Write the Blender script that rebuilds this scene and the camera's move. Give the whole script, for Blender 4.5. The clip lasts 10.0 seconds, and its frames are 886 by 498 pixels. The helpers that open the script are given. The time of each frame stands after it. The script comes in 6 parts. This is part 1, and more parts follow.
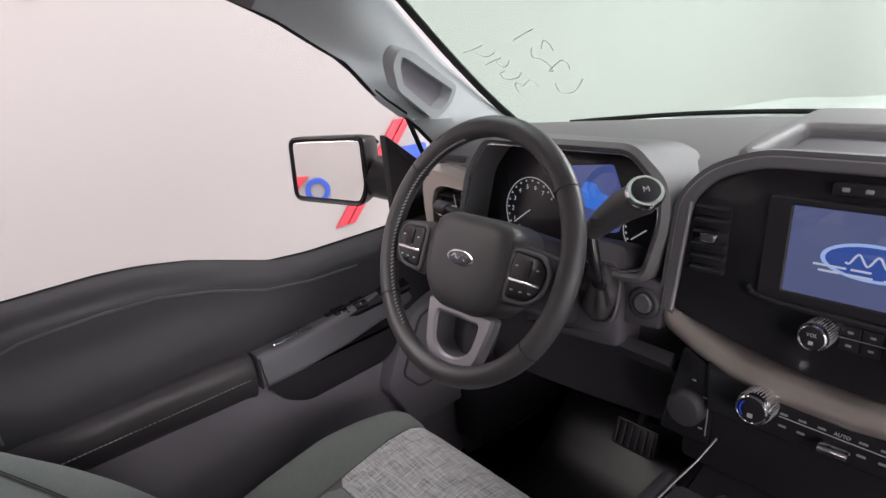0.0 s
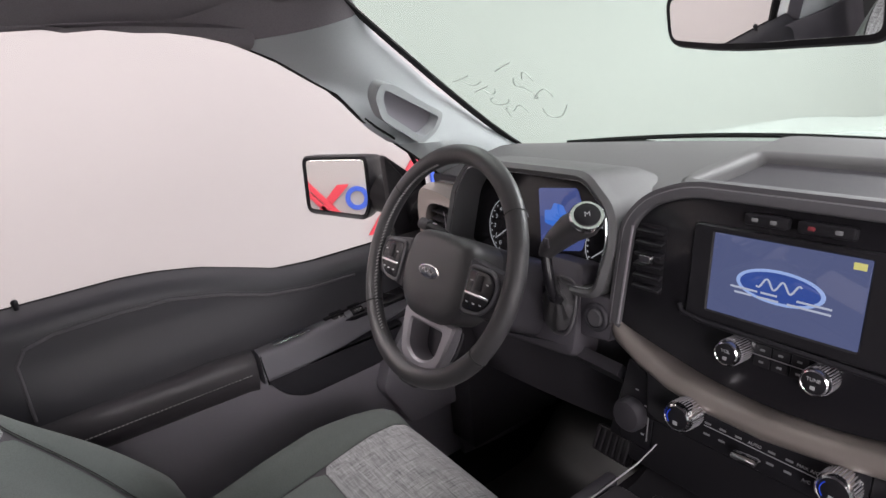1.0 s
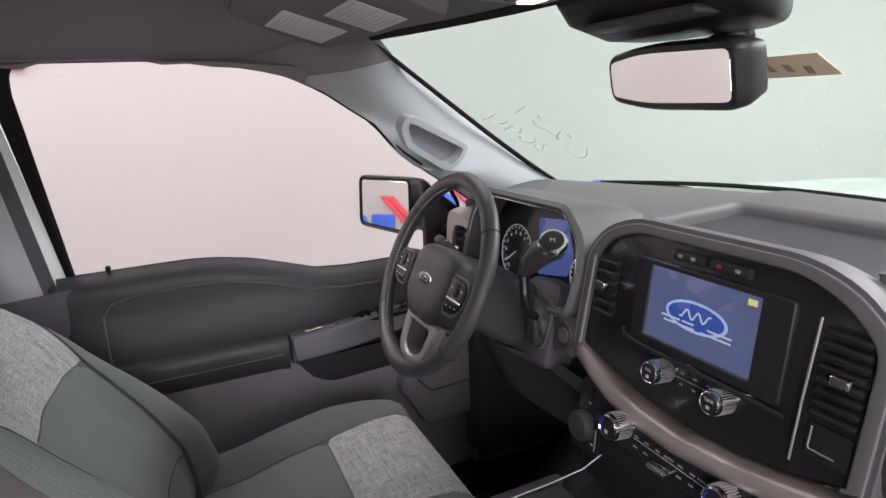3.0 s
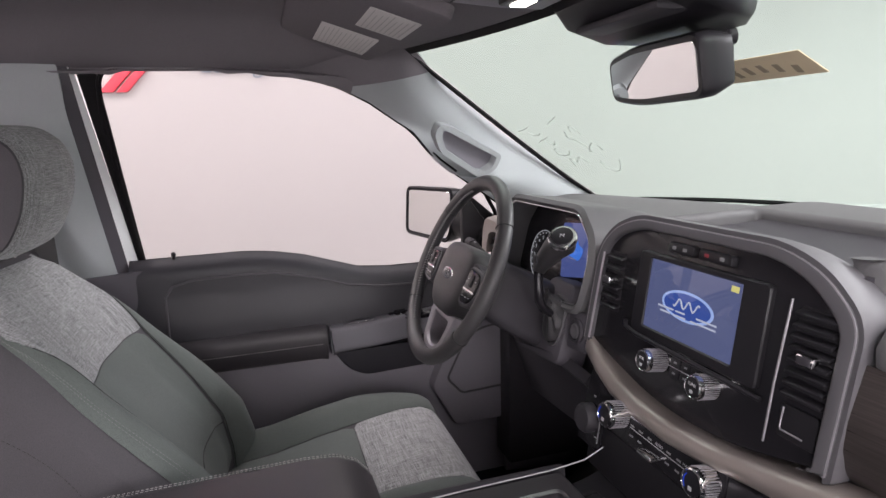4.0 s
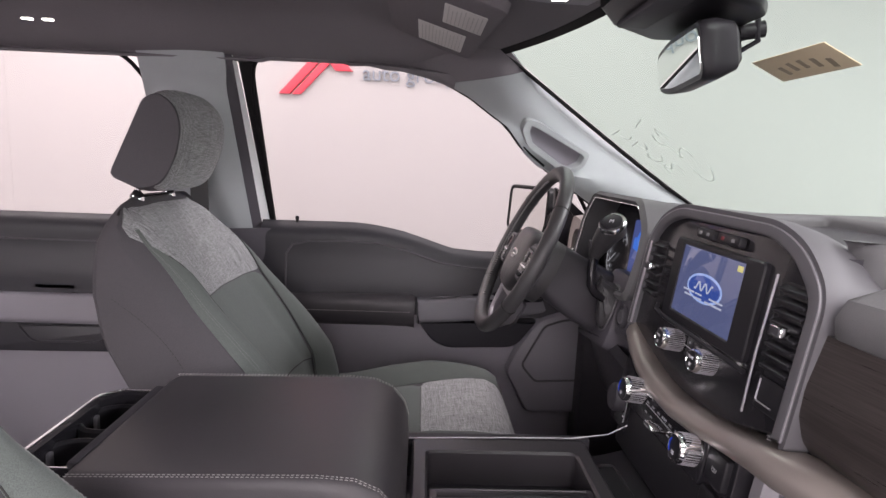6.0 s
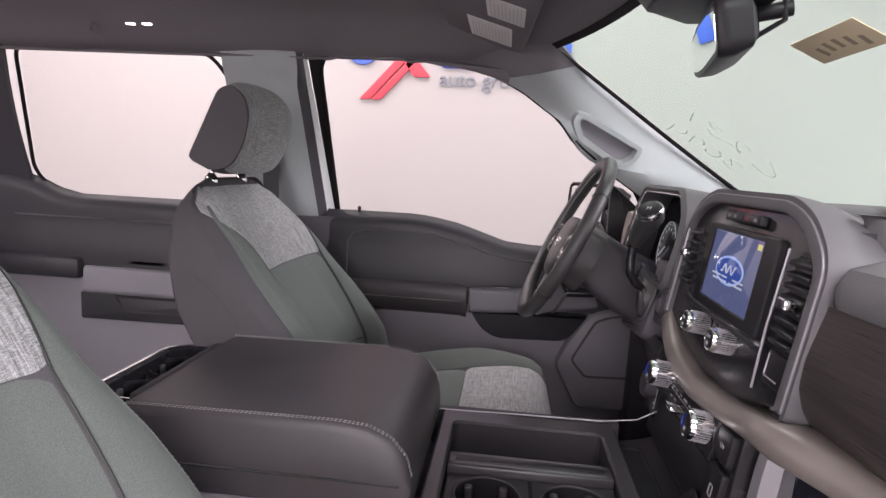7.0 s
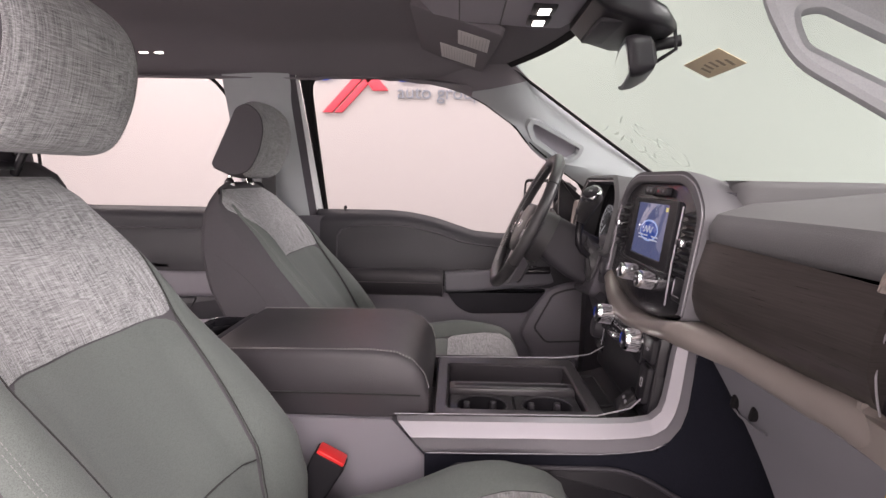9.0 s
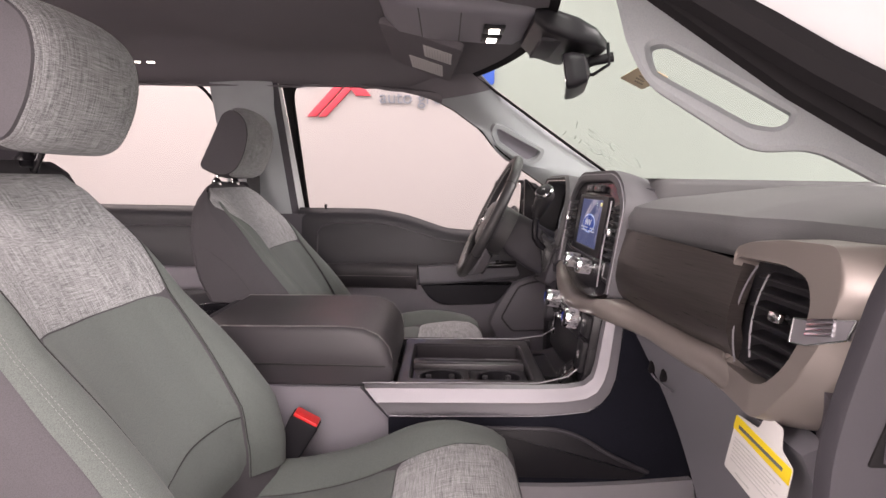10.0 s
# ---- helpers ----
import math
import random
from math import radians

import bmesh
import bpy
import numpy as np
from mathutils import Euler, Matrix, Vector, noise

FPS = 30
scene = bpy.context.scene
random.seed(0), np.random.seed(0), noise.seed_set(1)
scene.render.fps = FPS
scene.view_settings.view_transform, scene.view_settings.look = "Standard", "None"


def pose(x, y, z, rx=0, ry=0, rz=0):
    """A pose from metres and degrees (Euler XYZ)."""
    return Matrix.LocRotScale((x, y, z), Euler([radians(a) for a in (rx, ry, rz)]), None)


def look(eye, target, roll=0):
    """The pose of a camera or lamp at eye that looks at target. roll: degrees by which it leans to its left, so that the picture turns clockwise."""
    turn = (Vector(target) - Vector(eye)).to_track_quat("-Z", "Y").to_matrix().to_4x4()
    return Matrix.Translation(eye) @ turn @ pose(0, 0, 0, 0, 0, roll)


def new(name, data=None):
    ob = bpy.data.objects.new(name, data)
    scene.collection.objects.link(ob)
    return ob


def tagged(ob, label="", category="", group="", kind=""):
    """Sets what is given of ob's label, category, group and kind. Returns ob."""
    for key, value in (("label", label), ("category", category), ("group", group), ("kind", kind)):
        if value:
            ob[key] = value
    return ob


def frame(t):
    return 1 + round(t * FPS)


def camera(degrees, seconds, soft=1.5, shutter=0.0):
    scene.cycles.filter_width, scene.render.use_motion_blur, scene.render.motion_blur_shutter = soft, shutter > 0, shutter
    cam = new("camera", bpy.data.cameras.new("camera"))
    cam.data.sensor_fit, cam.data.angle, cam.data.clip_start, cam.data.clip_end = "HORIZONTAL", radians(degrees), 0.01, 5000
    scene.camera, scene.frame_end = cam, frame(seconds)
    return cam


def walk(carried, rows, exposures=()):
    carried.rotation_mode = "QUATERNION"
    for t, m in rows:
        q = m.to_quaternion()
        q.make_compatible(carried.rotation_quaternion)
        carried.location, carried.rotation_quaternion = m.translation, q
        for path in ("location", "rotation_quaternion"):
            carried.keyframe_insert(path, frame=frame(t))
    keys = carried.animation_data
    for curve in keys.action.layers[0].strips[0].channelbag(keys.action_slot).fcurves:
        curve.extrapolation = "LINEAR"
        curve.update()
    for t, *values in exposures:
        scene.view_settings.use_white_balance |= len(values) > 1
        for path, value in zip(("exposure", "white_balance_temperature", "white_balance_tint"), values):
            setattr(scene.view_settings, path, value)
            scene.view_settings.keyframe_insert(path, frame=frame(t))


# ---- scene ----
cam = camera(74.1, 10.0)
PATH = [
    (0, (0.151, -0.001, 1.689), (-1.32, 1.181, 1.025), -6.0),
    (0.5, (0.229, 0.029, 1.708), (-1.296, 1.148, 1.058), -6.5),
    (1, (0.299, 0.042, 1.721), (-1.276, 1.104, 1.095), -6.3),
    (1.5, (0.362, 0.057, 1.725), (-1.261, 1.061, 1.127), -5.7),
    (2, (0.423, 0.081, 1.723), (-1.251, 1.016, 1.156), -4.8),
    (2.5, (0.488, 0.103, 1.717), (-1.238, 0.969, 1.199), -3.9),
    (2.7, (0.502, 0.109, 1.725), (-1.237, 0.95, 1.209), -3.5),
    (4, (0.644, 0.175, 1.66), (-1.234, 0.751, 1.283), -2.0),
    (4.5, (0.691, 0.217, 1.645), (-1.216, 0.692, 1.275), -1.6),
    (5, (0.731, 0.251, 1.622), (-1.204, 0.604, 1.263), -0.4),
    (5.5, (0.774, 0.279, 1.61), (-1.184, 0.511, 1.275), 1.1),
    (6.8, (0.857, 0.388, 1.545), (-1.117, 0.226, 1.267), 3.1),
    (7, (0.868, 0.403, 1.542), (-1.101, 0.199, 1.262), 3.0),
    (7.5, (0.924, 0.406, 1.535), (-1.041, 0.145, 1.27), 2.3),
    (8, (1.01, 0.377, 1.525), (-0.964, 0.16, 1.283), 2.1),
    (8.5, (1.092, 0.35, 1.516), (-0.892, 0.242, 1.287), 1.7),
    (9, (1.16, 0.347, 1.509), (-0.825, 0.304, 1.269), 1.0),
    (9.5, (1.243, 0.381, 1.508), (-0.742, 0.361, 1.265), 0.9),
    (10, (1.312, 0.404, 1.5), (-0.675, 0.401, 1.272), 1.0),
]
walk(cam, [(t, look(eye, target, roll)) for t, eye, target, roll in PATH], [(0, 0.04, 6550, 13), (2.5, 0.04, 6500, 13), (5.5, 0.06, 6600, 18), (7.5, 0.06, 6600, 18), (10, 0.04, 7100, 21)])

# ---- light ----
ROOM_L, ROOM_R, ROOM_F, ROOM_B, ROOM_H = -3.1, 3.6, 5.6, -3.6, 3.6
world = bpy.data.worlds.new("world")
world.use_nodes = True
world.node_tree.nodes["Background"].inputs[0].default_value = (1.0, 0.97, 0.95, 1)
world.node_tree.nodes["Background"].inputs[1].default_value = 0.3
scene.world = world


def area(name, loc, target, sx, sy, watts, color=(1, 0.975, 0.985)):
    la = bpy.data.lights.new(name, "AREA")
    la.shape, la.size, la.size_y, la.energy, la.color = "RECTANGLE", sx, sy, watts, color
    ob = new(name, la)
    ob.matrix_world = look(loc, target)
    return ob


# unseen area lamps under the booth's ceiling, placed and tuned to set the levels
PINK, COOL, PLAIN = (1, 0.94, 0.93), (0.96, 0.98, 1.0), (1, 0.975, 0.985)
for lx, ly, ll, lw, lc in ((-2.0, 0.9, 2.4, 44, PLAIN), (2.3, 0.7, 2.4, 150, PLAIN), (0.0, 4.65, 1.6, 225, COOL), (1.8, 4.65, 1.6, 225, COOL), (-2.0, -1.9, 2.4, 86, PINK), (0.4, -2.7, 1.7, 90, PLAIN)):
    area("unseen_light", (lx, ly, ROOM_H - 0.12), (lx, ly, 0), 1.1, ll, lw, lc)
# tilted fill lamps, unseen, added by the open passenger doors to brighten the cab
area("unseen_light", (3.2, -2.3, 2.3), (-0.8, -0.6, 1.25), 1.1, 1.8, 100)
area("unseen_light", (3.3, 0.6, 1.75), (-0.7, 0.5, 1.25), 2.0, 1.4, 45)


# ---- materials ----
def mat(name, color, rough=0.6, metal=0.0, var=0.12, vscale=6.0, grain=0.0, gscale=900.0, fine=0.0, coat=0.0, spec=0.5, stretch=(1, 1, 1), sheen=0.0):
    m = bpy.data.materials.new(name)
    m.use_nodes = True
    nt = m.node_tree
    b = nt.nodes["Principled BSDF"]
    b.inputs["Roughness"].default_value = rough
    b.inputs["Metallic"].default_value = metal
    b.inputs["Coat Weight"].default_value = coat
    b.inputs["Coat Roughness"].default_value = 0.08
    b.inputs["Specular IOR Level"].default_value = spec
    b.inputs["Sheen Weight"].default_value = sheen
    tc = nt.nodes.new("ShaderNodeTexCoord")
    mp = nt.nodes.new("ShaderNodeMapping")
    mp.inputs["Scale"].default_value = stretch
    nt.links.new(tc.outputs["Object"], mp.inputs["Vector"])
    big = nt.nodes.new("ShaderNodeTexNoise")
    big.inputs["Scale"].default_value, big.inputs["Detail"].default_value = vscale, 6.0
    nt.links.new(mp.outputs[0], big.inputs["Vector"])
    small = nt.nodes.new("ShaderNodeTexNoise")
    small.inputs["Scale"].default_value, small.inputs["Detail"].default_value = gscale, 2.0
    nt.links.new(mp.outputs[0], small.inputs["Vector"])
    mix = nt.nodes.new("ShaderNodeMix")
    mix.data_type = "RGBA"
    c = Vector(color)
    mix.inputs[6].default_value = (*(c * (1 - var)), 1)
    mix.inputs[7].default_value = (*(c * (1 + var)), 1)
    nt.links.new(big.outputs[0], mix.inputs[0])
    last = mix.outputs[2]
    if fine:
        mul = nt.nodes.new("ShaderNodeMix")
        mul.data_type, mul.blend_type = "RGBA", "MULTIPLY"
        mul.inputs[0].default_value = fine
        ramp = nt.nodes.new("ShaderNodeValToRGB")
        ramp.color_ramp.elements[0].position, ramp.color_ramp.elements[1].position = 0.3, 0.62
        ramp.color_ramp.elements[0].color = (0.25, 0.25, 0.25, 1)
        nt.links.new(small.outputs[0], ramp.inputs[0])
        nt.links.new(last, mul.inputs[6])
        nt.links.new(ramp.outputs[0], mul.inputs[7])
        last = mul.outputs[2]
    nt.links.new(last, b.inputs["Base Color"])
    rr = nt.nodes.new("ShaderNodeMapRange")
    rr.inputs[3].default_value, rr.inputs[4].default_value = rough - min(0.07, rough * 0.4), min(1, rough + min(0.07, rough * 0.4))
    nt.links.new(big.outputs[0], rr.inputs[0])
    nt.links.new(rr.outputs[0], b.inputs["Roughness"])
    if grain:
        bump = nt.nodes.new("ShaderNodeBump")
        bump.inputs["Strength"].default_value, bump.inputs["Distance"].default_value = grain, 0.0006
        nt.links.new(small.outputs[0], bump.inputs["Height"])
        nt.links.new(bump.outputs[0], b.inputs["Normal"])
    return m


def weave(name, dark, light, rough=0.9):
    """Heathered cloth: crossed slubs of light and dark yarn."""
    m = bpy.data.materials.new(name)
    m.use_nodes = True
    nt = m.node_tree
    b = nt.nodes["Principled BSDF"]
    b.inputs["Roughness"].default_value, b.inputs["Sheen Weight"].default_value = rough, 0.15
    b.inputs["Specular IOR Level"].default_value = 0.2
    tc = nt.nodes.new("ShaderNodeTexCoord")
    outs = []
    for sc in ((820, 34, 26), (26, 640, 760), (1500, 1500, 1500)):
        mp = nt.nodes.new("ShaderNodeMapping")
        mp.inputs["Scale"].default_value = sc
        no = nt.nodes.new("ShaderNodeTexNoise")
        no.inputs["Scale"].default_value, no.inputs["Detail"].default_value = 1.0, 2.0
        nt.links.new(tc.outputs["Object"], mp.inputs["Vector"])
        nt.links.new(mp.outputs[0], no.inputs["Vector"])
        outs.append(no.outputs[0])
    ad = nt.nodes.new("ShaderNodeMath")
    ad.operation = "ADD"
    nt.links.new(outs[0], ad.inputs[0])
    nt.links.new(outs[1], ad.inputs[1])
    ad2 = nt.nodes.new("ShaderNodeMath")
    ad2.operation = "MULTIPLY_ADD"
    nt.links.new(outs[2], ad2.inputs[0])
    ad2.inputs[1].default_value = 0.35
    nt.links.new(ad.outputs[0], ad2.inputs[2])
    ramp = nt.nodes.new("ShaderNodeValToRGB")
    ramp.color_ramp.elements[0].position, ramp.color_ramp.elements[1].position = 0.0, 1.0
    mr = nt.nodes.new("ShaderNodeMapRange")
    mr.inputs[1].default_value, mr.inputs[2].default_value = 0.86, 1.50
    nt.links.new(ad2.outputs[0], mr.inputs[0])
    ramp.color_ramp.elements[0].color, ramp.color_ramp.elements[1].color = (*dark, 1), (*light, 1)
    nt.links.new(mr.outputs[0], ramp.inputs[0])
    nt.links.new(ramp.outputs[0], b.inputs["Base Color"])
    bump = nt.nodes.new("ShaderNodeBump")
    bump.inputs["Strength"].default_value, bump.inputs["Distance"].default_value = 0.5, 0.0008
    nt.links.new(ad2.outputs[0], bump.inputs["Height"])
    nt.links.new(bump.outputs[0], b.inputs["Normal"])
    return m


def glow(name, color, strength):
    m = bpy.data.materials.new(name)
    m.use_nodes = True
    b = m.node_tree.nodes["Principled BSDF"]
    b.inputs["Base Color"].default_value = (0.01, 0.01, 0.012, 1)
    b.inputs["Roughness"].default_value = 0.06
    b.inputs["Emission Color"].default_value, b.inputs["Emission Strength"].default_value = (*color, 1), strength
    return m


def pane(name, tint, gloss=0.004):
    m = bpy.data.materials.new(name)
    m.use_nodes = True
    nt = m.node_tree
    nt.nodes.remove(nt.nodes["Principled BSDF"])
    tr = nt.nodes.new("ShaderNodeBsdfTransparent")
    tr.inputs[0].default_value = (*tint, 1)
    gl = nt.nodes.new("ShaderNodeBsdfGlossy")
    gl.inputs["Roughness"].default_value = 0.0
    lw = nt.nodes.new("ShaderNodeLayerWeight")
    pw = nt.nodes.new("ShaderNodeMath")
    pw.operation = "POWER"
    pw.inputs[1].default_value = 5.0
    fr = nt.nodes.new("ShaderNodeMath")
    fr.operation = "MULTIPLY_ADD"
    fr.inputs[1].default_value, fr.inputs[2].default_value = 0.08, gloss
    nt.links.new(lw.outputs["Facing"], pw.inputs[0])
    nt.links.new(pw.outputs[0], fr.inputs[0])
    mx = nt.nodes.new("ShaderNodeMixShader")
    nt.links.new(fr.outputs[0], mx.inputs[0])
    nt.links.new(tr.outputs[0], mx.inputs[1])
    nt.links.new(gl.outputs[0], mx.inputs[2])
    nt.links.new(mx.outputs[0], nt.nodes["Material Output"].inputs[0])
    return m


M = dict(
    wall=mat("booth_wall", (0.43, 0.405, 0.402), 0.6, var=0.03, vscale=0.7),
    booth_floor=mat("booth_floor", (0.45, 0.44, 0.43), 0.5, var=0.1, vscale=2),
    paint=mat("white_paint", (0.82, 0.83, 0.84), 0.25, coat=1.0, var=0.01),
    seal=mat("rubber_seal", (0.010, 0.009, 0.010), 0.7, var=0.2, grain=0.2, spec=0.15),
    headliner=mat("headliner_cloth", (0.1989, 0.1833, 0.1976), 0.95, var=0.1, vscale=3, grain=0.5, gscale=800, spec=0.15, fine=0.3),
    pillar=mat("pillar_cloth", (0.37, 0.39, 0.40), 0.92, var=0.07, vscale=8, grain=0.3, gscale=800, spec=0.15, fine=0.12),
    dash=mat("dash_vinyl", (0.112, 0.110, 0.114), 0.55, var=0.14, grain=0.8, gscale=520, spec=0.3),
    dark=mat("dark_plastic", (0.045, 0.042, 0.049), 0.5, var=0.18, grain=0.4, gscale=700, spec=0.28),
    black=mat("black_trim", (0.018, 0.017, 0.020), 0.36, var=0.2, grain=0.1, gscale=1300, spec=0.22),
    gloss=mat("gloss_black", (0.016, 0.015, 0.018), 0.22, var=0.1, coat=0.1, spec=0.28),
    vinyl=mat("door_vinyl", (0.036, 0.035, 0.041), 0.43, var=0.14, grain=0.6, gscale=600, spec=0.42),
    arm=mat("armrest_vinyl", (0.060, 0.055, 0.061), 0.42, var=0.14, grain=0.5, gscale=600, spec=0.5),
    grey=mat("grey_plastic", (0.235, 0.220, 0.250), 0.55, var=0.08, grain=0.3, gscale=1200),
    slate=mat("slate_plastic", (0.160, 0.155, 0.174), 0.55, var=0.08, grain=0.3, gscale=1200),
    silver=mat("satin_silver", (0.34, 0.325, 0.35), 0.46, metal=0.6, var=0.06, vscale=10),
    hood_grey=mat("stack_grey", (0.107, 0.103, 0.112), 0.6, metal=0.1, var=0.05, grain=0.15, gscale=1500),
    floor_grey=mat("grey_floor_vinyl", (0.27, 0.257, 0.277), 0.7, var=0.1, grain=0.5, gscale=700),
    tan=mat("warm_grey_trim", (0.30, 0.262, 0.245), 0.34, metal=0.45, var=0.05, grain=0.1, gscale=1500),
    brushed=mat("brushed_panel", (0.062, 0.053, 0.051), 0.30, metal=0.4, var=0.5, vscale=14, stretch=(1, 3, 40), spec=0.35),
    leather=mat("black_leather", (0.052, 0.050, 0.053), 0.42, var=0.12, grain=0.35, gscale=900, spec=0.5),
    chrome=mat("chrome", (0.85, 0.85, 0.87), 0.1, metal=1.0, var=0.02),
    cloth=mat("plain_seat_cloth", (0.120, 0.135, 0.128), 0.9, var=0.08, vscale=9, grain=0.5, gscale=800, fine=0.4, spec=0.2, sheen=0.1),
    cloth_dark=mat("side_seat_cloth", (0.080, 0.075, 0.082), 0.85, var=0.08, vscale=9, grain=0.5, gscale=800, fine=0.25, spec=0.25),
    heather=weave("heather_cloth", (0.104, 0.105, 0.108), (0.425, 0.425, 0.435)),
    thread=mat("grey_thread", (0.33, 0.32, 0.32), 0.8, var=0.1, vscale=200),
    deck=mat("satin_black", (0.036, 0.033, 0.037), 0.3, var=0.15, grain=0.15, gscale=900, spec=0.5),
    card_ink=mat("card_ink", (0.36, 0.29, 0.20), 0.8),
    dim_mark=mat("dim_print", (0.22, 0.22, 0.23), 0.6, var=0.02),
    dim_red=mat("dim_red_print", (0.25, 0.03, 0.04), 0.6, var=0.02),
    stitch=mat("dull_thread", (0.17, 0.17, 0.17), 0.85, var=0.1, vscale=200),
    mid_grey=mat("mid_grey_plastic", (0.086, 0.081, 0.089), 0.55, var=0.1, grain=0.4, gscale=700),
    charcoal=mat("charcoal_plastic", (0.0765, 0.07044, 0.08216), 0.55, var=0.08, grain=0.4, gscale=700, spec=0.3),
    # near-black, so the shade inside seams and creases is put into the colour
    seam=mat("seam_shadow_cloth", (0.03, 0.03, 0.03), 0.9),
    carpet=mat("carpet", (0.013, 0.0135, 0.020), 1.0, var=0.2, grain=1.0, gscale=700, fine=0.6, spec=0.1),
    belt=mat("belt_webbing", (0.03, 0.03, 0.031), 0.7, var=0.1, grain=0.5, gscale=500),
    red=mat("red_plastic", (0.75, 0.03, 0.03), 0.4, var=0.05),
    mirror=mat("mirror_glass", (0.92, 0.93, 0.92), 0.01, metal=1.0, var=0.0),
    paper=mat("white_paper", (0.64, 0.62, 0.61), 0.8, var=0.04, vscale=20),
    card=mat("buff_card", (0.74, 0.62, 0.42), 0.8, var=0.06, vscale=20),
    ink=mat("grey_ink", (0.12, 0.12, 0.12), 0.8),
    faint_ink=mat("faint_ink", (0.48, 0.47, 0.46), 0.8),
    yellow=mat("yellow_paper", (0.85, 0.62, 0.02), 0.7, var=0.03),
    marker=mat("wax_marker", (0.36, 0.40, 0.37), 0.8, var=0.3, vscale=60),
    sign_red=mat("sign_red", (0.72, 0.06, 0.09), 0.45, var=0.04),
    sign_blue=mat("sign_blue", (0.05, 0.12, 0.62), 0.45, var=0.04),
    sign_grey=mat("sign_grey", (0.22, 0.24, 0.28), 0.5, var=0.04),
    film=mat("clear_film", (0.016, 0.016, 0.017), 0.4, var=0.4, vscale=30, spec=0.3),
    mark=mat("white_print", (0.42, 0.42, 0.44), 0.6, var=0.02),
    logo_blue=mat("badge_blue", (0.025, 0.03, 0.05), 0.25, coat=0.6),
    screen=glow("screen_lit", (0.085, 0.105, 0.22), 0.85),
    screen_oval=glow("screen_oval", (0.03, 0.07, 0.30), 0.9),
    screen_ring=glow("screen_ring", (0.30, 0.42, 0.75), 0.9),
    screen_text=glow("screen_text", (0.45, 0.5, 0.64), 0.8),
    screen_yellow=glow("screen_yellow", (0.55, 0.52, 0.18), 1.0),
    cluster_lit=glow("cluster_lit", (0.07, 0.10, 0.30), 0.7),
    cluster_car=glow("cluster_car", (0.04, 0.16, 0.62), 0.9),
    lamp=glow("lamp_lit", (1.0, 0.96, 0.9), 6.0),
    needle=glow("gauge_print", (0.5, 0.52, 0.56), 0.5),
    glow_blue=glow("dial_blue", (0.02, 0.08, 0.8), 0.45),
    windshield=pane("windshield_glass", (0.815, 0.905, 0.86)),
    side_glass=pane("side_glass", (0.95, 0.945, 0.94)),
)


# ---- building kit ----
def thing(name, label="", category="", loc=(0, 0, 0), group="", kind=""):
    ob = new(name)
    ob.empty_display_size = 0.05
    ob.location = loc
    return tagged(ob, label, category, group, kind)


def part(name, bm, material, parent=None, label="", smooth=True, kind="", auto=40):
    """Links a bmesh, given in world places, as one mesh under a thing or part."""
    root = parent
    off = Vector((0, 0, 0))
    while root is not None:
        off += root.location
        root = root.parent
    bmesh.ops.recalc_face_normals(bm, faces=bm.faces)
    bm.transform(Matrix.Translation(-off))
    if smooth:
        lim = radians(auto)
        for f in bm.faces:
            f.smooth = True
        for e in bm.edges:
            if len(e.link_faces) == 2 and e.calc_face_angle(0) > lim:
                e.smooth = False
    me = bpy.data.meshes.new(name)
    bm.to_mesh(me)
    bm.free()
    me.materials.append(M[material])
    ob = new(name, me)
    ob.parent = parent
    return tagged(ob, label, kind=kind)


def solo(name, bm, material, label, category, kind="", smooth=True, group=""):
    ob = part(name, bm, material, None, "", smooth)
    return tagged(ob, label, category, group, kind)


def loft(rings, caps=True, loop=False):
    bm = bmesh.new()
    vs = [[bm.verts.new(p) for p in r] for r in rings]
    n = len(rings[0])
    pairs = list(zip(vs, vs[1:])) + ([(vs[-1], vs[0])] if loop else [])
    for a, b in pairs:
        for i in range(n):
            j = (i + 1) % n
            bm.faces.new((a[i], a[j], b[j], b[i]))
    if caps and not loop:
        bm.faces.new(vs[0])
        bm.faces.new(vs[-1])
    return bm


def rpoly(pts, r=0.01, n=4):
    """A polygon with its corners rounded."""
    out = []
    k = len(pts)
    for i in range(k):
        p, a, b = (Vector(pts[i][:2]), Vector(pts[i - 1][:2]), Vector(pts[(i + 1) % k][:2]))
        rr = pts[i][2] if len(pts[i]) > 2 else r
        da, db = (a - p), (b - p)
        d = min(rr, da.length * 0.45, db.length * 0.45)
        s, e = p + da.normalized() * d, p + db.normalized() * d
        for q in range(n + 1):
            t = q / n
            out.append(tuple(s * (1 - t) ** 2 + p * 2 * t * (1 - t) + e * t * t))
    return out


def inset(poly, d):
    k = len(poly)
    area2 = sum(poly[i - 1][0] * poly[i][1] - poly[i][0] * poly[i - 1][1] for i in range(k))
    sg = 1 if area2 > 0 else -1
    out = []
    for i in range(k):
        a, p, b = Vector(poly[i - 1]), Vector(poly[i]), Vector(poly[(i + 1) % k])
        e1, e2 = (p - a), (b - p)
        if e1.length < 1e-7 or e2.length < 1e-7:
            out.append(tuple(p))
            continue
        n1 = Vector((-e1.y, e1.x)).normalized() * sg
        n2 = Vector((-e2.y, e2.x)).normalized() * sg
        m = (n1 + n2)
        m = m.normalized() if m.length > 1e-6 else n1
        out.append(tuple(p + m * d / max(0.35, m.dot(n1))))
    return out


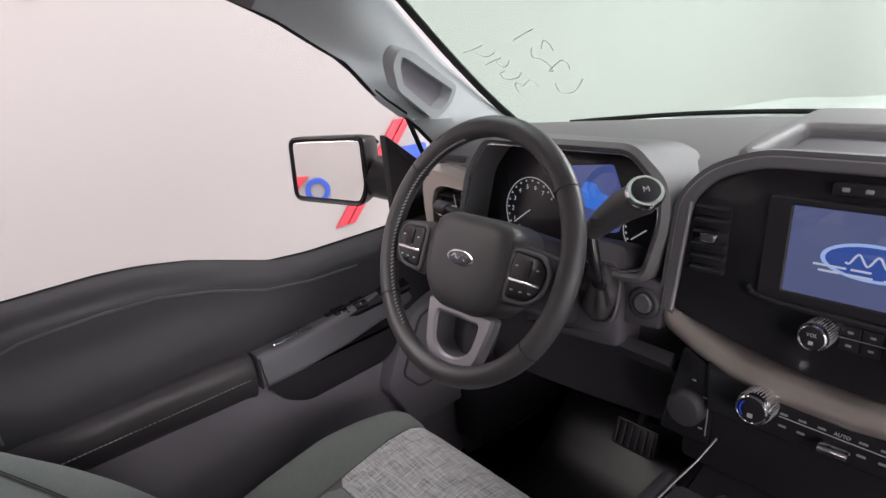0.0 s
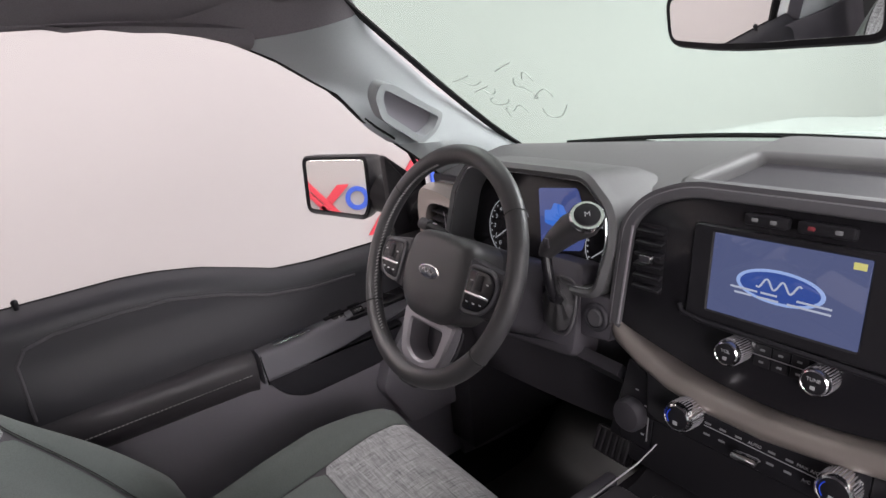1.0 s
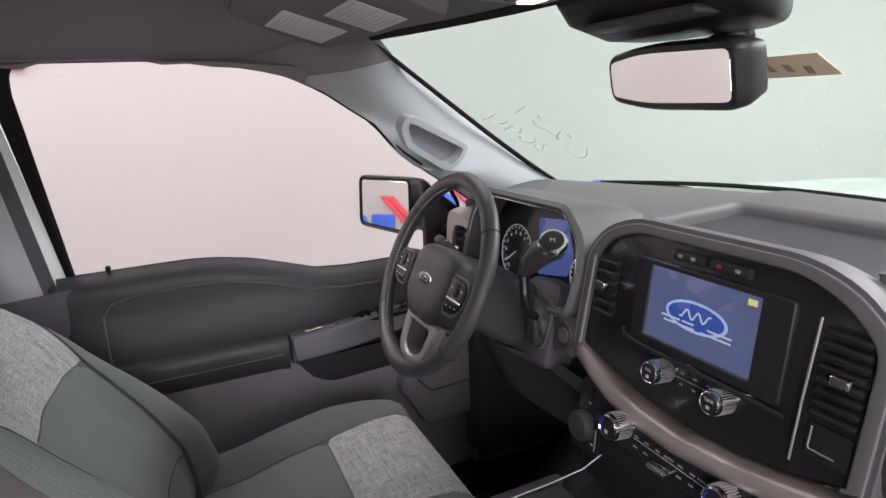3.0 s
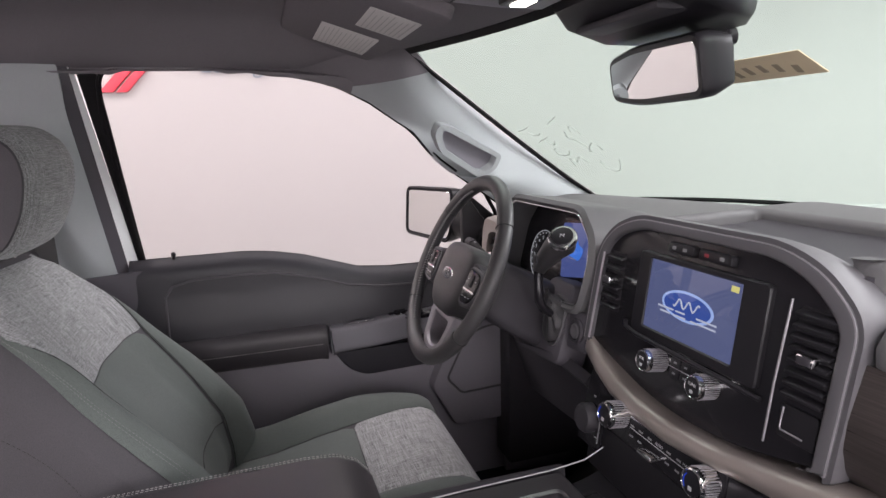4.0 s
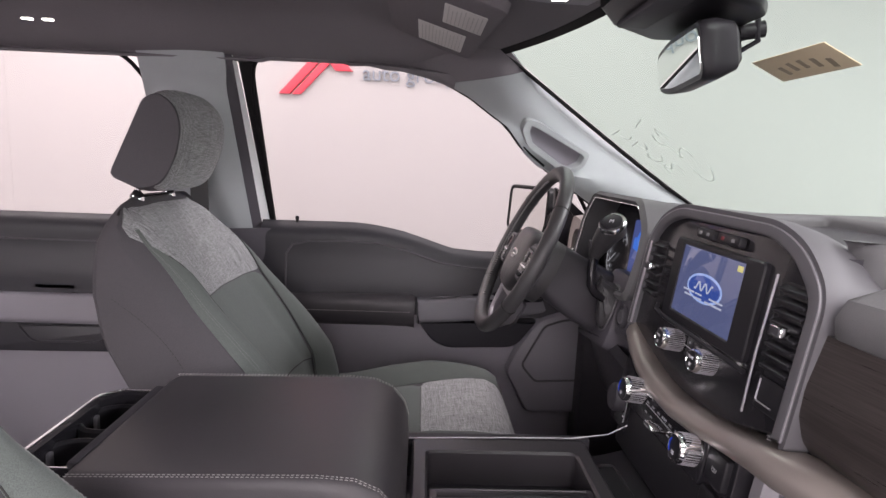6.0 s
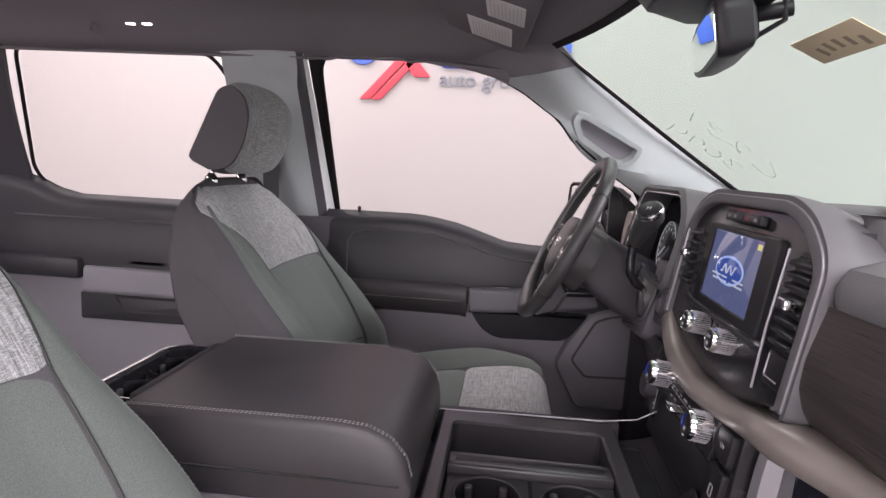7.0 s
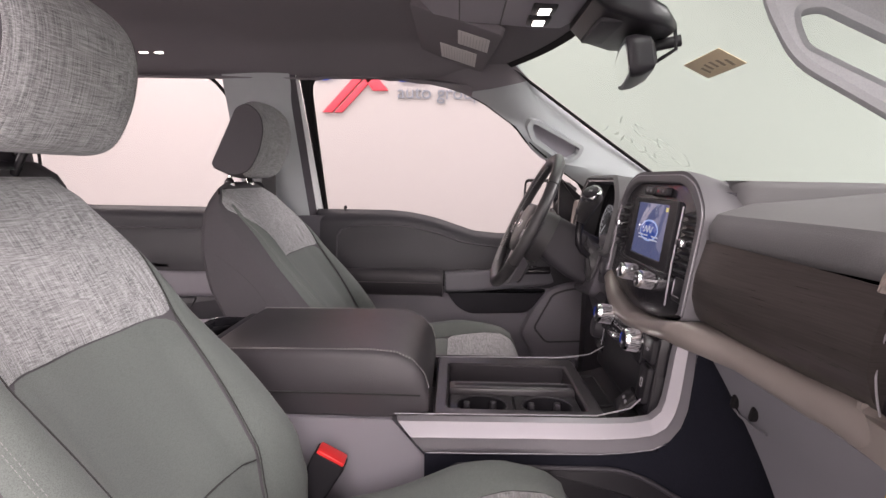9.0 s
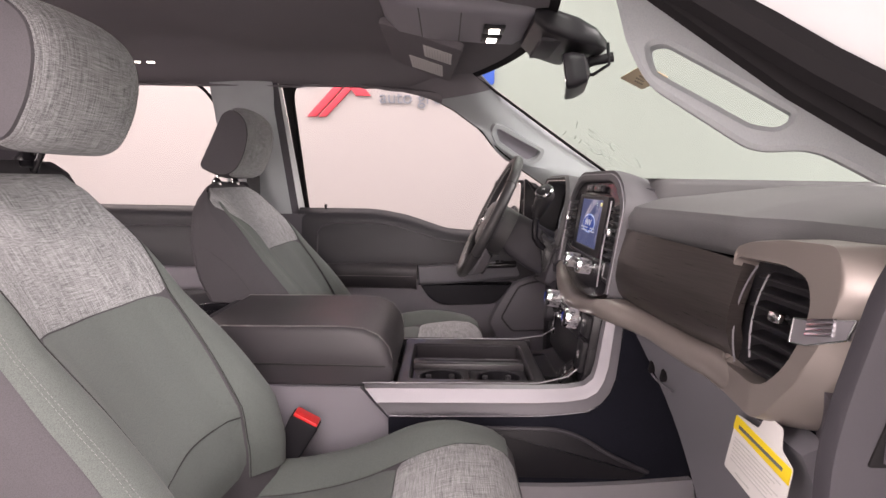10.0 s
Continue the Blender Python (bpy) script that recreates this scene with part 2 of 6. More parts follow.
def plate(poly, depth, m, bev=0.0015, w0=0.0):
    """A bevelled plate: a polygon in m's x and y, raised along m's z."""
    r = [[m @ Vector((u, v, w0)) for u, v in poly],
         [m @ Vector((u, v, w0 + depth - bev)) for u, v in poly],
         [m @ Vector((u, v, w0 + depth - bev * 0.3)) for u, v in inset(poly, bev * 0.3)],
         [m @ Vector((u, v, w0 + depth)) for u, v in inset(poly, bev)]]
    return loft(r)


def rim(outer, inner, depth, m, bev=0.0015, w0=0.0, inner_w=None):
    """A bevelled frame between two polygons of as many corners."""
    iw = w0 if inner_w is None else inner_w
    r = [[m @ Vector((u, v, w0)) for u, v in outer],
         [m @ Vector((u, v, w0 + depth - bev)) for u, v in outer],
         [m @ Vector((u, v, w0 + depth)) for u, v in inset(outer, bev)],
         [m @ Vector((u, v, w0 + depth)) for u, v in inset(inner, -bev)],
         [m @ Vector((u, v, w0 + depth - bev)) for u, v in inner],
         [m @ Vector((u, v, iw)) for u, v in inner]]
    return loft(r, loop=True)


def arch(outer, inner, depth, m, bev=0.003, w0=0.0, inner_w=None):
    """A frame left open between its last and first corner."""
    iw = w0 if inner_w is None else inner_w
    rings = []
    steps = [(1 - math.cos(a), math.sin(a)) for a in (0.0, 0.4, 0.8, 1.2, math.pi / 2)]
    oi = [inset(outer, bev * p) for p, q in steps]
    ii = [inset(inner, -bev * p) for p, q in steps]
    for k in range(len(outer)):
        sec = [(*outer[k], w0)]
        sec += [(*oi[n][k], w0 + depth - bev + bev * steps[n][1]) for n in range(5)]
        sec += [(*ii[n][k], w0 + depth - bev + bev * steps[n][1]) for n in range(4, -1, -1)]
        sec.append((*inner[k], iw))
        rings.append([m @ Vector(p) for p in sec])
    return loft(rings)


def shell(rows, thick):
    """An open thick skin over rows of places."""
    n, k = len(rows), len(rows[0])
    return sheet(lambda u, v: rows[u][v], range(n), range(k), thick)


def shrink(poly, f):
    c = sum((Vector(p) for p in poly), Vector((0, 0))) / len(poly)
    return [tuple(c + (Vector(p) - c) * f) for p in poly]


def rect(u0, v0, u1, v1, r=0.004, n=3):
    return rpoly([(u0, v0), (u1, v0), (u1, v1), (u0, v1)], r, n)


def circle(u, v, r, n=24):
    return [(u + r * math.cos(2 * math.pi * i / n), v + r * math.sin(2 * math.pi * i / n)) for i in range(n)]


def rbox(c, s, r=0.006, m=None, seg=2):
    bm = bmesh.new()
    bmesh.ops.create_cube(bm, size=1)
    bmesh.ops.scale(bm, vec=s, verts=bm.verts)
    if r:
        bmesh.ops.bevel(bm, geom=list(bm.edges), offset=min(r, min(s) * 0.49), segments=seg, profile=0.5, affect="EDGES")
    bm.transform((m or Matrix()) @ Matrix.Translation(c))
    return bm


def tube(path, r, n=10, closed=False, flat=1.0):
    """A round or flattened tube along a path; r may be a list."""
    pts = [Vector(p) for p in path]
    k = len(pts)
    rings = []
    up = Vector((0, 0, 1))
    for i, p in enumerate(pts):
        a = pts[i - 1] if (i or closed) else p
        b = pts[(i + 1) % k] if (i < k - 1 or closed) else p
        d = (b - a).normalized()
        if abs(d.dot(up)) > 0.95:
            up = Vector((0, 1, 0)) if abs(d.y) < 0.8 else Vector((1, 0, 0))
        s = d.cross(up).normalized()
        up = s.cross(d).normalized()
        rr = r[i] if isinstance(r, (list, tuple)) else r
        rings.append([p + s * rr * math.cos(2 * math.pi * j / n) + up * rr * flat * math.sin(2 * math.pi * j / n) for j in range(n)])
    return loft(rings, loop=closed)


def spin(profile, m, n=28):
    """A turned body: (radius, height) pairs about m's z."""
    rings = [[m @ Vector((r * math.cos(2 * math.pi * i / n), r * math.sin(2 * math.pi * i / n), h)) for i in range(n)] for r, h in profile]
    return loft(rings)


def sheet(fn, us, vs, thick=0.004):
    """A thick curved sheet: fn(u, v) gives its face; it grows backwards by thick."""
    P = [[Vector(fn(u, v)) for v in vs] for u in us]
    nu, nv = len(us), len(vs)
    bm = bmesh.new()
    top, bot = [], []
    for i in range(nu):
        ta, ba = [], []
        for j in range(nv):
            du = P[min(i + 1, nu - 1)][j] - P[max(i - 1, 0)][j]
            dv = P[i][min(j + 1, nv - 1)] - P[i][max(j - 1, 0)]
            n = du.cross(dv)
            n = n.normalized() if n.length > 1e-12 else Vector((0, 0, 1))
            ta.append(bm.verts.new(P[i][j]))
            ba.append(bm.verts.new(P[i][j] - n * thick))
        top.append(ta)
        bot.append(ba)
    for i in range(nu - 1):
        for j in range(nv - 1):
            bm.faces.new((top[i][j], top[i + 1][j], top[i + 1][j + 1], top[i][j + 1]))
            bm.faces.new((bot[i][j], bot[i][j + 1], bot[i + 1][j + 1], bot[i + 1][j]))
    edge = [(i, 0) for i in range(nu)] + [(nu - 1, j) for j in range(1, nv)] + [(i, nv - 1) for i in range(nu - 2, -1, -1)] + [(0, j) for j in range(nv - 2, 0, -1)]
    for (a, b), (c, d) in zip(edge, edge[1:] + edge[:1]):
        bm.faces.new((top[a][b], bot[a][b], bot[c][d], top[c][d]))
    return bm


def spread(a, b, n):
    return [a + (b - a) * i / (n - 1) for i in range(n)]


def joined(bms):
    out = bmesh.new()
    for b in bms:
        me = bpy.data.meshes.new("tmp")
        b.to_mesh(me)
        b.free()
        out.from_mesh(me)
        bpy.data.meshes.remove(me)
    return out


def letters(text, size, m, depth=0.001, align="CENTER"):
    cu = bpy.data.curves.new("tmp", "FONT")
    cu.body, cu.size, cu.extrude, cu.align_x = text, size, depth, align
    ob = new("tmp", cu)
    me = bpy.data.meshes.new_from_object(ob.evaluated_get(bpy.context.evaluated_depsgraph_get()))
    bm = bmesh.new()
    bm.from_mesh(me)
    bpy.data.objects.remove(ob)
    bpy.data.curves.remove(cu)
    bpy.data.meshes.remove(me)
    bm.transform(m)
    return bm


def frame_of(o, u, v):
    """Axes at o: x along u, y near v, z out of the face."""
    u, v = Vector(u).normalized(), Vector(v)
    w = u.cross(v).normalized()
    v = w.cross(u)
    m = Matrix((u, v, w)).transposed().to_4x4()
    m.translation = o
    return m


def stitches(path, r=0.0007, dash=0.0045, gap=0.0028, lift=(0, 0, 0)):
    """Short thread dashes along a path, one mesh."""
    pts = [Vector(p) + Vector(lift) for p in path]
    segs = []
    acc, start = 0.0, None
    dense = []
    for a, b in zip(pts, pts[1:]):
        k = max(1, int((b - a).length / 0.0012))
        dense += [a.lerp(b, i / k) for i in range(k)]
    step = dash + gap
    for p, q in zip(dense, dense[1:]):
        ph = acc % step
        if ph < dash and start is None:
            start = p
        if ph >= dash and start is not None:
            segs.append((start, p))
            start = None
        acc += (q - p).length
    return joined([tube((a, b), r, 4) for a, b in segs if (b - a).length > 1e-4])


def smoothstep(a, b, x):
    t = min(1.0, max(0.0, (x - a) / (b - a)))
    return t * t * (3 - 2 * t)


def lin(table, x):
    if x <= table[0][0]:
        return table[0][1]
    for (a, p), (b, q) in zip(table, table[1:]):
        if x <= b:
            return p + (q - p) * (x - a) / (b - a)
    return table[-1][1]


# ---- booth ----
def slab(name, x0, y0, z0, x1, y1, z1, material, label, category, r=0.0):
    return solo(name, rbox(((x0 + x1) / 2, (y0 + y1) / 2, (z0 + z1) / 2), (abs(x1 - x0), abs(y1 - y0), abs(z1 - z0)), r), material, label, category, "structure", smooth=False)


slab("ground", ROOM_L, ROOM_B, -0.1, ROOM_R, ROOM_F, 0, "booth_floor", "smooth grey painted floor of a photo booth", "floor")
slab("ceiling", ROOM_L - 0.1, ROOM_B - 0.1, ROOM_H, ROOM_R + 0.1, ROOM_F + 0.1, ROOM_H + 0.1, "wall", "plain white ceiling of a photo booth", "ceiling")
slab("wall_east", ROOM_R, ROOM_B, 0, ROOM_R + 0.1, ROOM_F, ROOM_H, "wall", "plain off-white wall of a photo booth", "wall")
slab("wall_south", ROOM_L, ROOM_B - 0.1, 0, ROOM_R, ROOM_B, ROOM_H, "wall", "plain off-white wall of a photo booth", "wall")
wall_west = thing("wall_west", "off-white booth wall of tall smooth panels", "wall", kind="structure")
for k, (y0, y1) in enumerate(((-3.6, -2.33), (-2.33, 0.085))):
    part("panel", rbox((ROOM_L - 0.05 - 0.0012 * (k % 2), (y0 + y1) / 2, ROOM_H / 2), (0.1, y1 - y0, ROOM_H), 0), "wall", wall_west)


def cove(u, v):
    """The wall's run forward, round its curved corner and across the front."""
    if u < 1:
        return (ROOM_L, 0.0845 + (ROOM_F - 1.5845) * u, v)
    if u <= 2:
        a = (u - 1) * math.pi / 2
        return (ROOM_L + 1.5 - 1.5 * math.cos(a), ROOM_F - 1.5 + 1.5 * math.sin(a), v)
    return (ROOM_L + 1.5 + (ROOM_R - ROOM_L - 1.5) * (u - 2), ROOM_F, v)


wall_north = solo("wall_north", sheet(cove, spread(0, 0.98, 12) + spread(1, 2, 25) + spread(2.02, 3, 12), [0, ROOM_H], 0.05), "wall", "off-white booth wall with a curved corner", "wall", "structure")


def wall_sign(m, k=1.0):
    """Raised sign: blue round letters as plain shapes, a red crossed stroke, small grey words."""
    s = thing("wall_sign", "raised blue and red sign with small grey words", "sign", tuple(m.translation), group="signs on the booth wall")
    m = m @ Matrix.Diagonal((k, k, 1, 1))
    d = 0.02
    for u0, v0, r0 in ((0.01, 0.340, 0.118), (0.94, 0.315, 0.1), (1.16, 0.315, 0.1)):
        part("blue_ring", rim(circle(u0, v0, r0, 32), circle(u0, v0, r0 * 0.6, 32), d, m, 0.003), "sign_blue", s)
    part("blue_block", plate(rect(0.54, 0.22, 0.79, 0.41, 0.02, 4), d, m, 0.003), "sign_blue", s)
    part("blue_block", plate(rect(1.28, 0.25, 1.37, 0.41, 0.02, 4), d, m, 0.003), "sign_blue", s)
    part("red_stroke", plate([(0.0, 0.0), (0.07, 0.0), (0.62, 0.6), (0.55, 0.6)], d, m, 0.003), "sign_red", s)
    part("red_stroke", plate([(0.085, 0.0), (0.14, 0.0), (0.70, 0.6), (0.635, 0.6)], d, m, 0.003), "sign_red", s)
    part("red_stroke", plate([(0.36, 0.155), (0.47, 0.155), (0.34, 0.31), (0.285, 0.25)], d, m, 0.003), "sign_red", s)
    part("red_stroke", plate([(0.26, 0.29), (0.315, 0.35), (0.2, 0.48), (0.08, 0.48)], d, m, 0.003), "sign_red", s)
    part("words", letters("auto group", 0.135, m @ Matrix.Translation((0.53, 0.105, 0.006)), 0.006, "LEFT"), "sign_grey", s, smooth=False)
    return s


wall_sign(frame_of((ROOM_L + 0.004, -0.62, 1.96), (0, 1, 0), (0, 0, 1)))
wall_sign(frame_of((ROOM_L + 0.004, 1.75, 0.635), (0, 1, 0), (0, 0, 1)))
wall_sign(frame_of((-1.729, ROOM_B + 0.004, 0.481), (-1, 0, 0), (0, 0, 1)))


# ---- truck shell ----
def ws_y(x, z):
    return 0.84 - 0.35 * x * x + (1.735 - z) / 0.48


def side_x(z):
    """Inner face of the side glass, leaning in towards the roof."""
    return 0.90 - 0.45 * (z - 1.385)


slab("floor", -0.86, -1.35, 0.60, 0.86, 1.2, 0.68, "carpet", "black carpeted truck cab floor", "floor")
wall_rear = thing("wall_rear", "dark rear wall of the truck cab around its window", "wall", kind="structure")
for c, d in (((0, -1.375, 1.0), (1.72, 0.05, 0.80)), ((0, -1.375, 1.855), (1.72, 0.05, 0.11)), ((-0.77, -1.375, 1.60), (0.18, 0.05, 0.40)), ((0.77, -1.375, 1.60), (0.18, 0.05, 0.40))):
    part("panel", rbox(c, d, 0.004), "dark", wall_rear, smooth=False)
rear = thing("window_4", "clear rear window of the truck cab", "window", kind="structure")
g = part("pane", rbox((0, -1.385, 1.60), (1.36, 0.005, 0.40), 0), "side_glass", rear, smooth=False)
g.visible_shadow = False
part("seal", rim(rect(-0.69, 1.39, 0.69, 1.81, 0.04, 5), rect(-0.67, 1.41, 0.67, 1.79, 0.04, 5), 0.012, frame_of((0, -1.348, 0), (1, 0, 0), (0, 0, 1)), 0.003), "seal", rear, "black rubber window seal")
solo("firewall", sheet(lambda u, v: (u, 1.22 - 0.12 * smoothstep(1.0, 0.7, v), v), spread(-0.86, 0.86, 9), spread(0.68, 1.42, 9), -0.03), "carpet", "black carpeted bulkhead below the dashboard", "wall", "structure")


def head_z(x, y):
    a = abs(x)
    z = 1.885 - 0.075 * smoothstep(0.50, 0.72, a)
    z -= (0.05 - 0.03 * smoothstep(0.3, 0.6, a)) * smoothstep(0.32, 0.66, y + 0.33 * x * x)
    z += 0.02 * smoothstep(-0.15, -0.33, y) * (1 - smoothstep(0.42, 0.52, a))
    return z


def head(u, v):
    x = u * 0.715
    y1 = ws_y(x, 1.842) - 0.002
    y = -1.35 + (y1 + 1.35) * v
    b = smoothstep(0.88, 1.0, v)
    return (x, y, head_z(x, y) * (1 - b) + 1.840 * b)


solo("ceiling_headliner", sheet(head, spread(-1, 1, 41), spread(0, 1, 45), -0.012), "headliner", "dark grey cloth headliner of the truck cab", "headliner", "structure")
solo("roof", sheet(lambda u, v: (u, -1.45 + v * (ws_y(u, 1.858) + 1.45), 1.95 - 0.04 * u * u - 0.075 * smoothstep(0.80, 1.0, v)), spread(-0.74, 0.74, 15), spread(0, 1, 24), 0.02), "paint", "glossy white truck roof", "roof", "structure")

# windshield
def ws(u, v):
    z = 1.838 + (1.455 - 1.838) * v
    w = 0.60 + (0.873 - 0.60) * (1 - max(0.0, 1 - v) ** 1.25)
    x = u * w
    return (x, ws_y(x, z), z)


windshield = thing("window_1", "greenish windshield with grease-pencil writing and a buff card", "windshield", kind="structure")
g = part("pane", sheet(ws, spread(-1, 1, 25), spread(0, 1, 15), -0.003), "windshield", windshield)
g.visible_shadow = False
for v0, v1, nm in ((-0.02, 0.002, "top_seal"), (0.99, 1.015, "base_seal")):
    part(nm, sheet(lambda u, v: Vector(ws(u, v)) + Vector((0, -0.003, -0.003)), spread(-1.02, 1.02, 25), spread(v0, v1, 3), 0.004), "seal", windshield)
for s in (-1, 1):
    part("side_seal", sheet(lambda u, v: Vector(ws(s * u, v)) + Vector((0, -0.003, -0.003)), spread(0.9925, 1.012, 3), spread(-0.02, 1.02, 16), 0.004 * s), "seal", windshield)


def scrawl(pts):
    """A rounded wax stroke on the glass through places given as x and z."""
    path = []
    ext = [pts[0]] + list(pts) + [pts[-1]]
    for k in range(1, len(ext) - 2):
        p0, p1, p2, p3 = (Vector(q) for q in ext[k - 1:k + 3])
        for n in range(8):
            t = n / 8
            q = 0.5 * (2 * p1 + (p2 - p0) * t + (2 * p0 - 5 * p1 + 4 * p2 - p3) * t * t + (3 * p1 - p0 - 3 * p2 + p3) * t ** 3)
            path.append((q.x, ws_y(q.x, q.y) - 0.002, q.y))
    return tube(path, 0.001, 5)


ROW_A = ([(-0.612, 1.679), (-0.584, 1.687), (-0.556, 1.694)],
         [(-0.591, 1.659), (-0.571, 1.672), (-0.566, 1.669), (-0.578, 1.653)],
         [(-0.602, 1.663), (-0.62, 1.651), (-0.625, 1.643), (-0.618, 1.64), (-0.619, 1.632), (-0.621, 1.623), (-0.63, 1.613), (-0.637, 1.613), (-0.607, 1.627), (-0.588, 1.633), (-0.588, 1.625), (-0.6, 1.613)],
         [(-0.662, 1.585), (-0.679, 1.566), (-0.675, 1.557), (-0.655, 1.561), (-0.625, 1.577), (-0.601, 1.592)])
ROW_B = ([(-0.722, 1.665), (-0.698, 1.669), (-0.67, 1.676)],
         [(-0.701, 1.663), (-0.702, 1.655), (-0.691, 1.654), (-0.67, 1.661)],
         [(-0.723, 1.637), (-0.697, 1.644), (-0.676, 1.649)],
         [(-0.698, 1.641), (-0.702, 1.63), (-0.69, 1.632), (-0.672, 1.643)],
         [(-0.711, 1.62), (-0.725, 1.616), (-0.734, 1.605), (-0.725, 1.601), (-0.705, 1.605), (-0.685, 1.617)],
         [(-0.755, 1.568), (-0.737, 1.587), (-0.726, 1.591), (-0.726, 1.583), (-0.698, 1.596), (-0.694, 1.591), (-0.705, 1.576)])
for st in ROW_A + ROW_B:
    part("wax_stroke", scrawl(st), "marker", windshield)
m = frame_of((-0.015, ws_y(0, 1.7355) - 0.004, 1.7355), (1, 0, 0), (0, -1, 0.48))
part("buff_card", plate([(-0.08, -0.029), (0.082, -0.029), (0.082, 0.029), (-0.08, 0.029)], 0.0012, m, 0.0003), "card", windshield, "buff card taped to the glass")
for k in range(5):
    part("card_mark", rbox((-0.044 + 0.024 * k, 0, 0.0014), (0.009, 0.020, 0.0008), 0, m @ pose(0, 0, 0, 0, 0, 8 - 5 * k)), "card_ink", windshield)

# hood, fenders and wiper cowl
hood = thing("hood", "glossy white truck hood with raised centre and cowl", "hood", kind="structure")


def hood_z(x, y):
    a = abs(x)
    z = lin(((1.4, 1.455), (1.6, 1.447), (2.1, 1.412), (2.6, 1.315), (2.85, 1.24), (3.0, 1.12)), y)
    return z - 0.07 * smoothstep(0.55, 0.98, a) + 0.012 * (1 - smoothstep(0.30, 0.46, a))


part("skin", sheet(lambda u, v: (u, v, hood_z(u, v)), spread(-0.99, 0.99, 41), spread(1.47, 3.0, 20), 0.02), "paint", hood)
part("cowl", sheet(lambda u, v: (u, ws_y(u, 1.452) + v * (1.5 - ws_y(u, 1.452)) + 0.01, 1.425 - 0.012 * math.sin(v * 3.1)), spread(-0.9, 0.9, 21), spread(0, 1, 5), 0.01), "seal", hood)
for s in (-1, 1):
    part("fender", sheet(lambda u, v: (s * (0.985 + 0.03 * math.sin(v * 3)), u, hood_z(0.97, u) - 0.7 * v), spread(1.2, 3.0, 8), spread(0, 1, 6), 0.02 * s), "paint", hood)
for x0, x1 in ((-0.80, -0.08), (-0.02, 0.70)):
    arm_ = [(x, ws_y(x, 1.462) + 0.035, 1.464 + 0.010 * math.sin(3.14 * (x - x0) / (x1 - x0))) for x in spread(x0, x1, 12)]
    part("wiper", tube(arm_, 0.006, 6), "seal", hood, "black wiper arm and blade")
for k in range(9):
    part("vent_slat", rbox((-0.10 + 0.055 * k, 1.475, 1.462), (0.045, 0.02, 0.004), 0.001), "chrome" if k % 2 else "grey", hood)

# ---- A-pillars with grab handles ----
E1 = ((0.585, 0.505, 1.838), (0.683, 0.606, 1.769), (0.777, 0.785, 1.66), (0.846, 0.981, 1.547), (0.875, 1.15, 1.445))
E2 = ((0.716, 0.28, 1.802), (0.738, 0.388, 1.745), (0.765, 0.50, 1.685), (0.825, 0.66, 1.552), (0.875, 0.86, 1.43))
# the driver's pillar swells towards the window where its handle sits
E2_DRIVER = ((0.715, 0.28, 1.797), (0.72, 0.36, 1.776), (0.72, 0.43, 1.742), (0.713, 0.485, 1.702), (0.703, 0.528, 1.672), (0.69, 0.572, 1.612), (0.68, 0.63, 1.565), (0.78, 0.76, 1.49), (0.86, 0.86, 1.43))


def along(tab, t):
    t = t * (len(tab) - 1)
    i = min(int(t), len(tab) - 2)
    return Vector(tab[i]).lerp(Vector(tab[i + 1]), t - i)


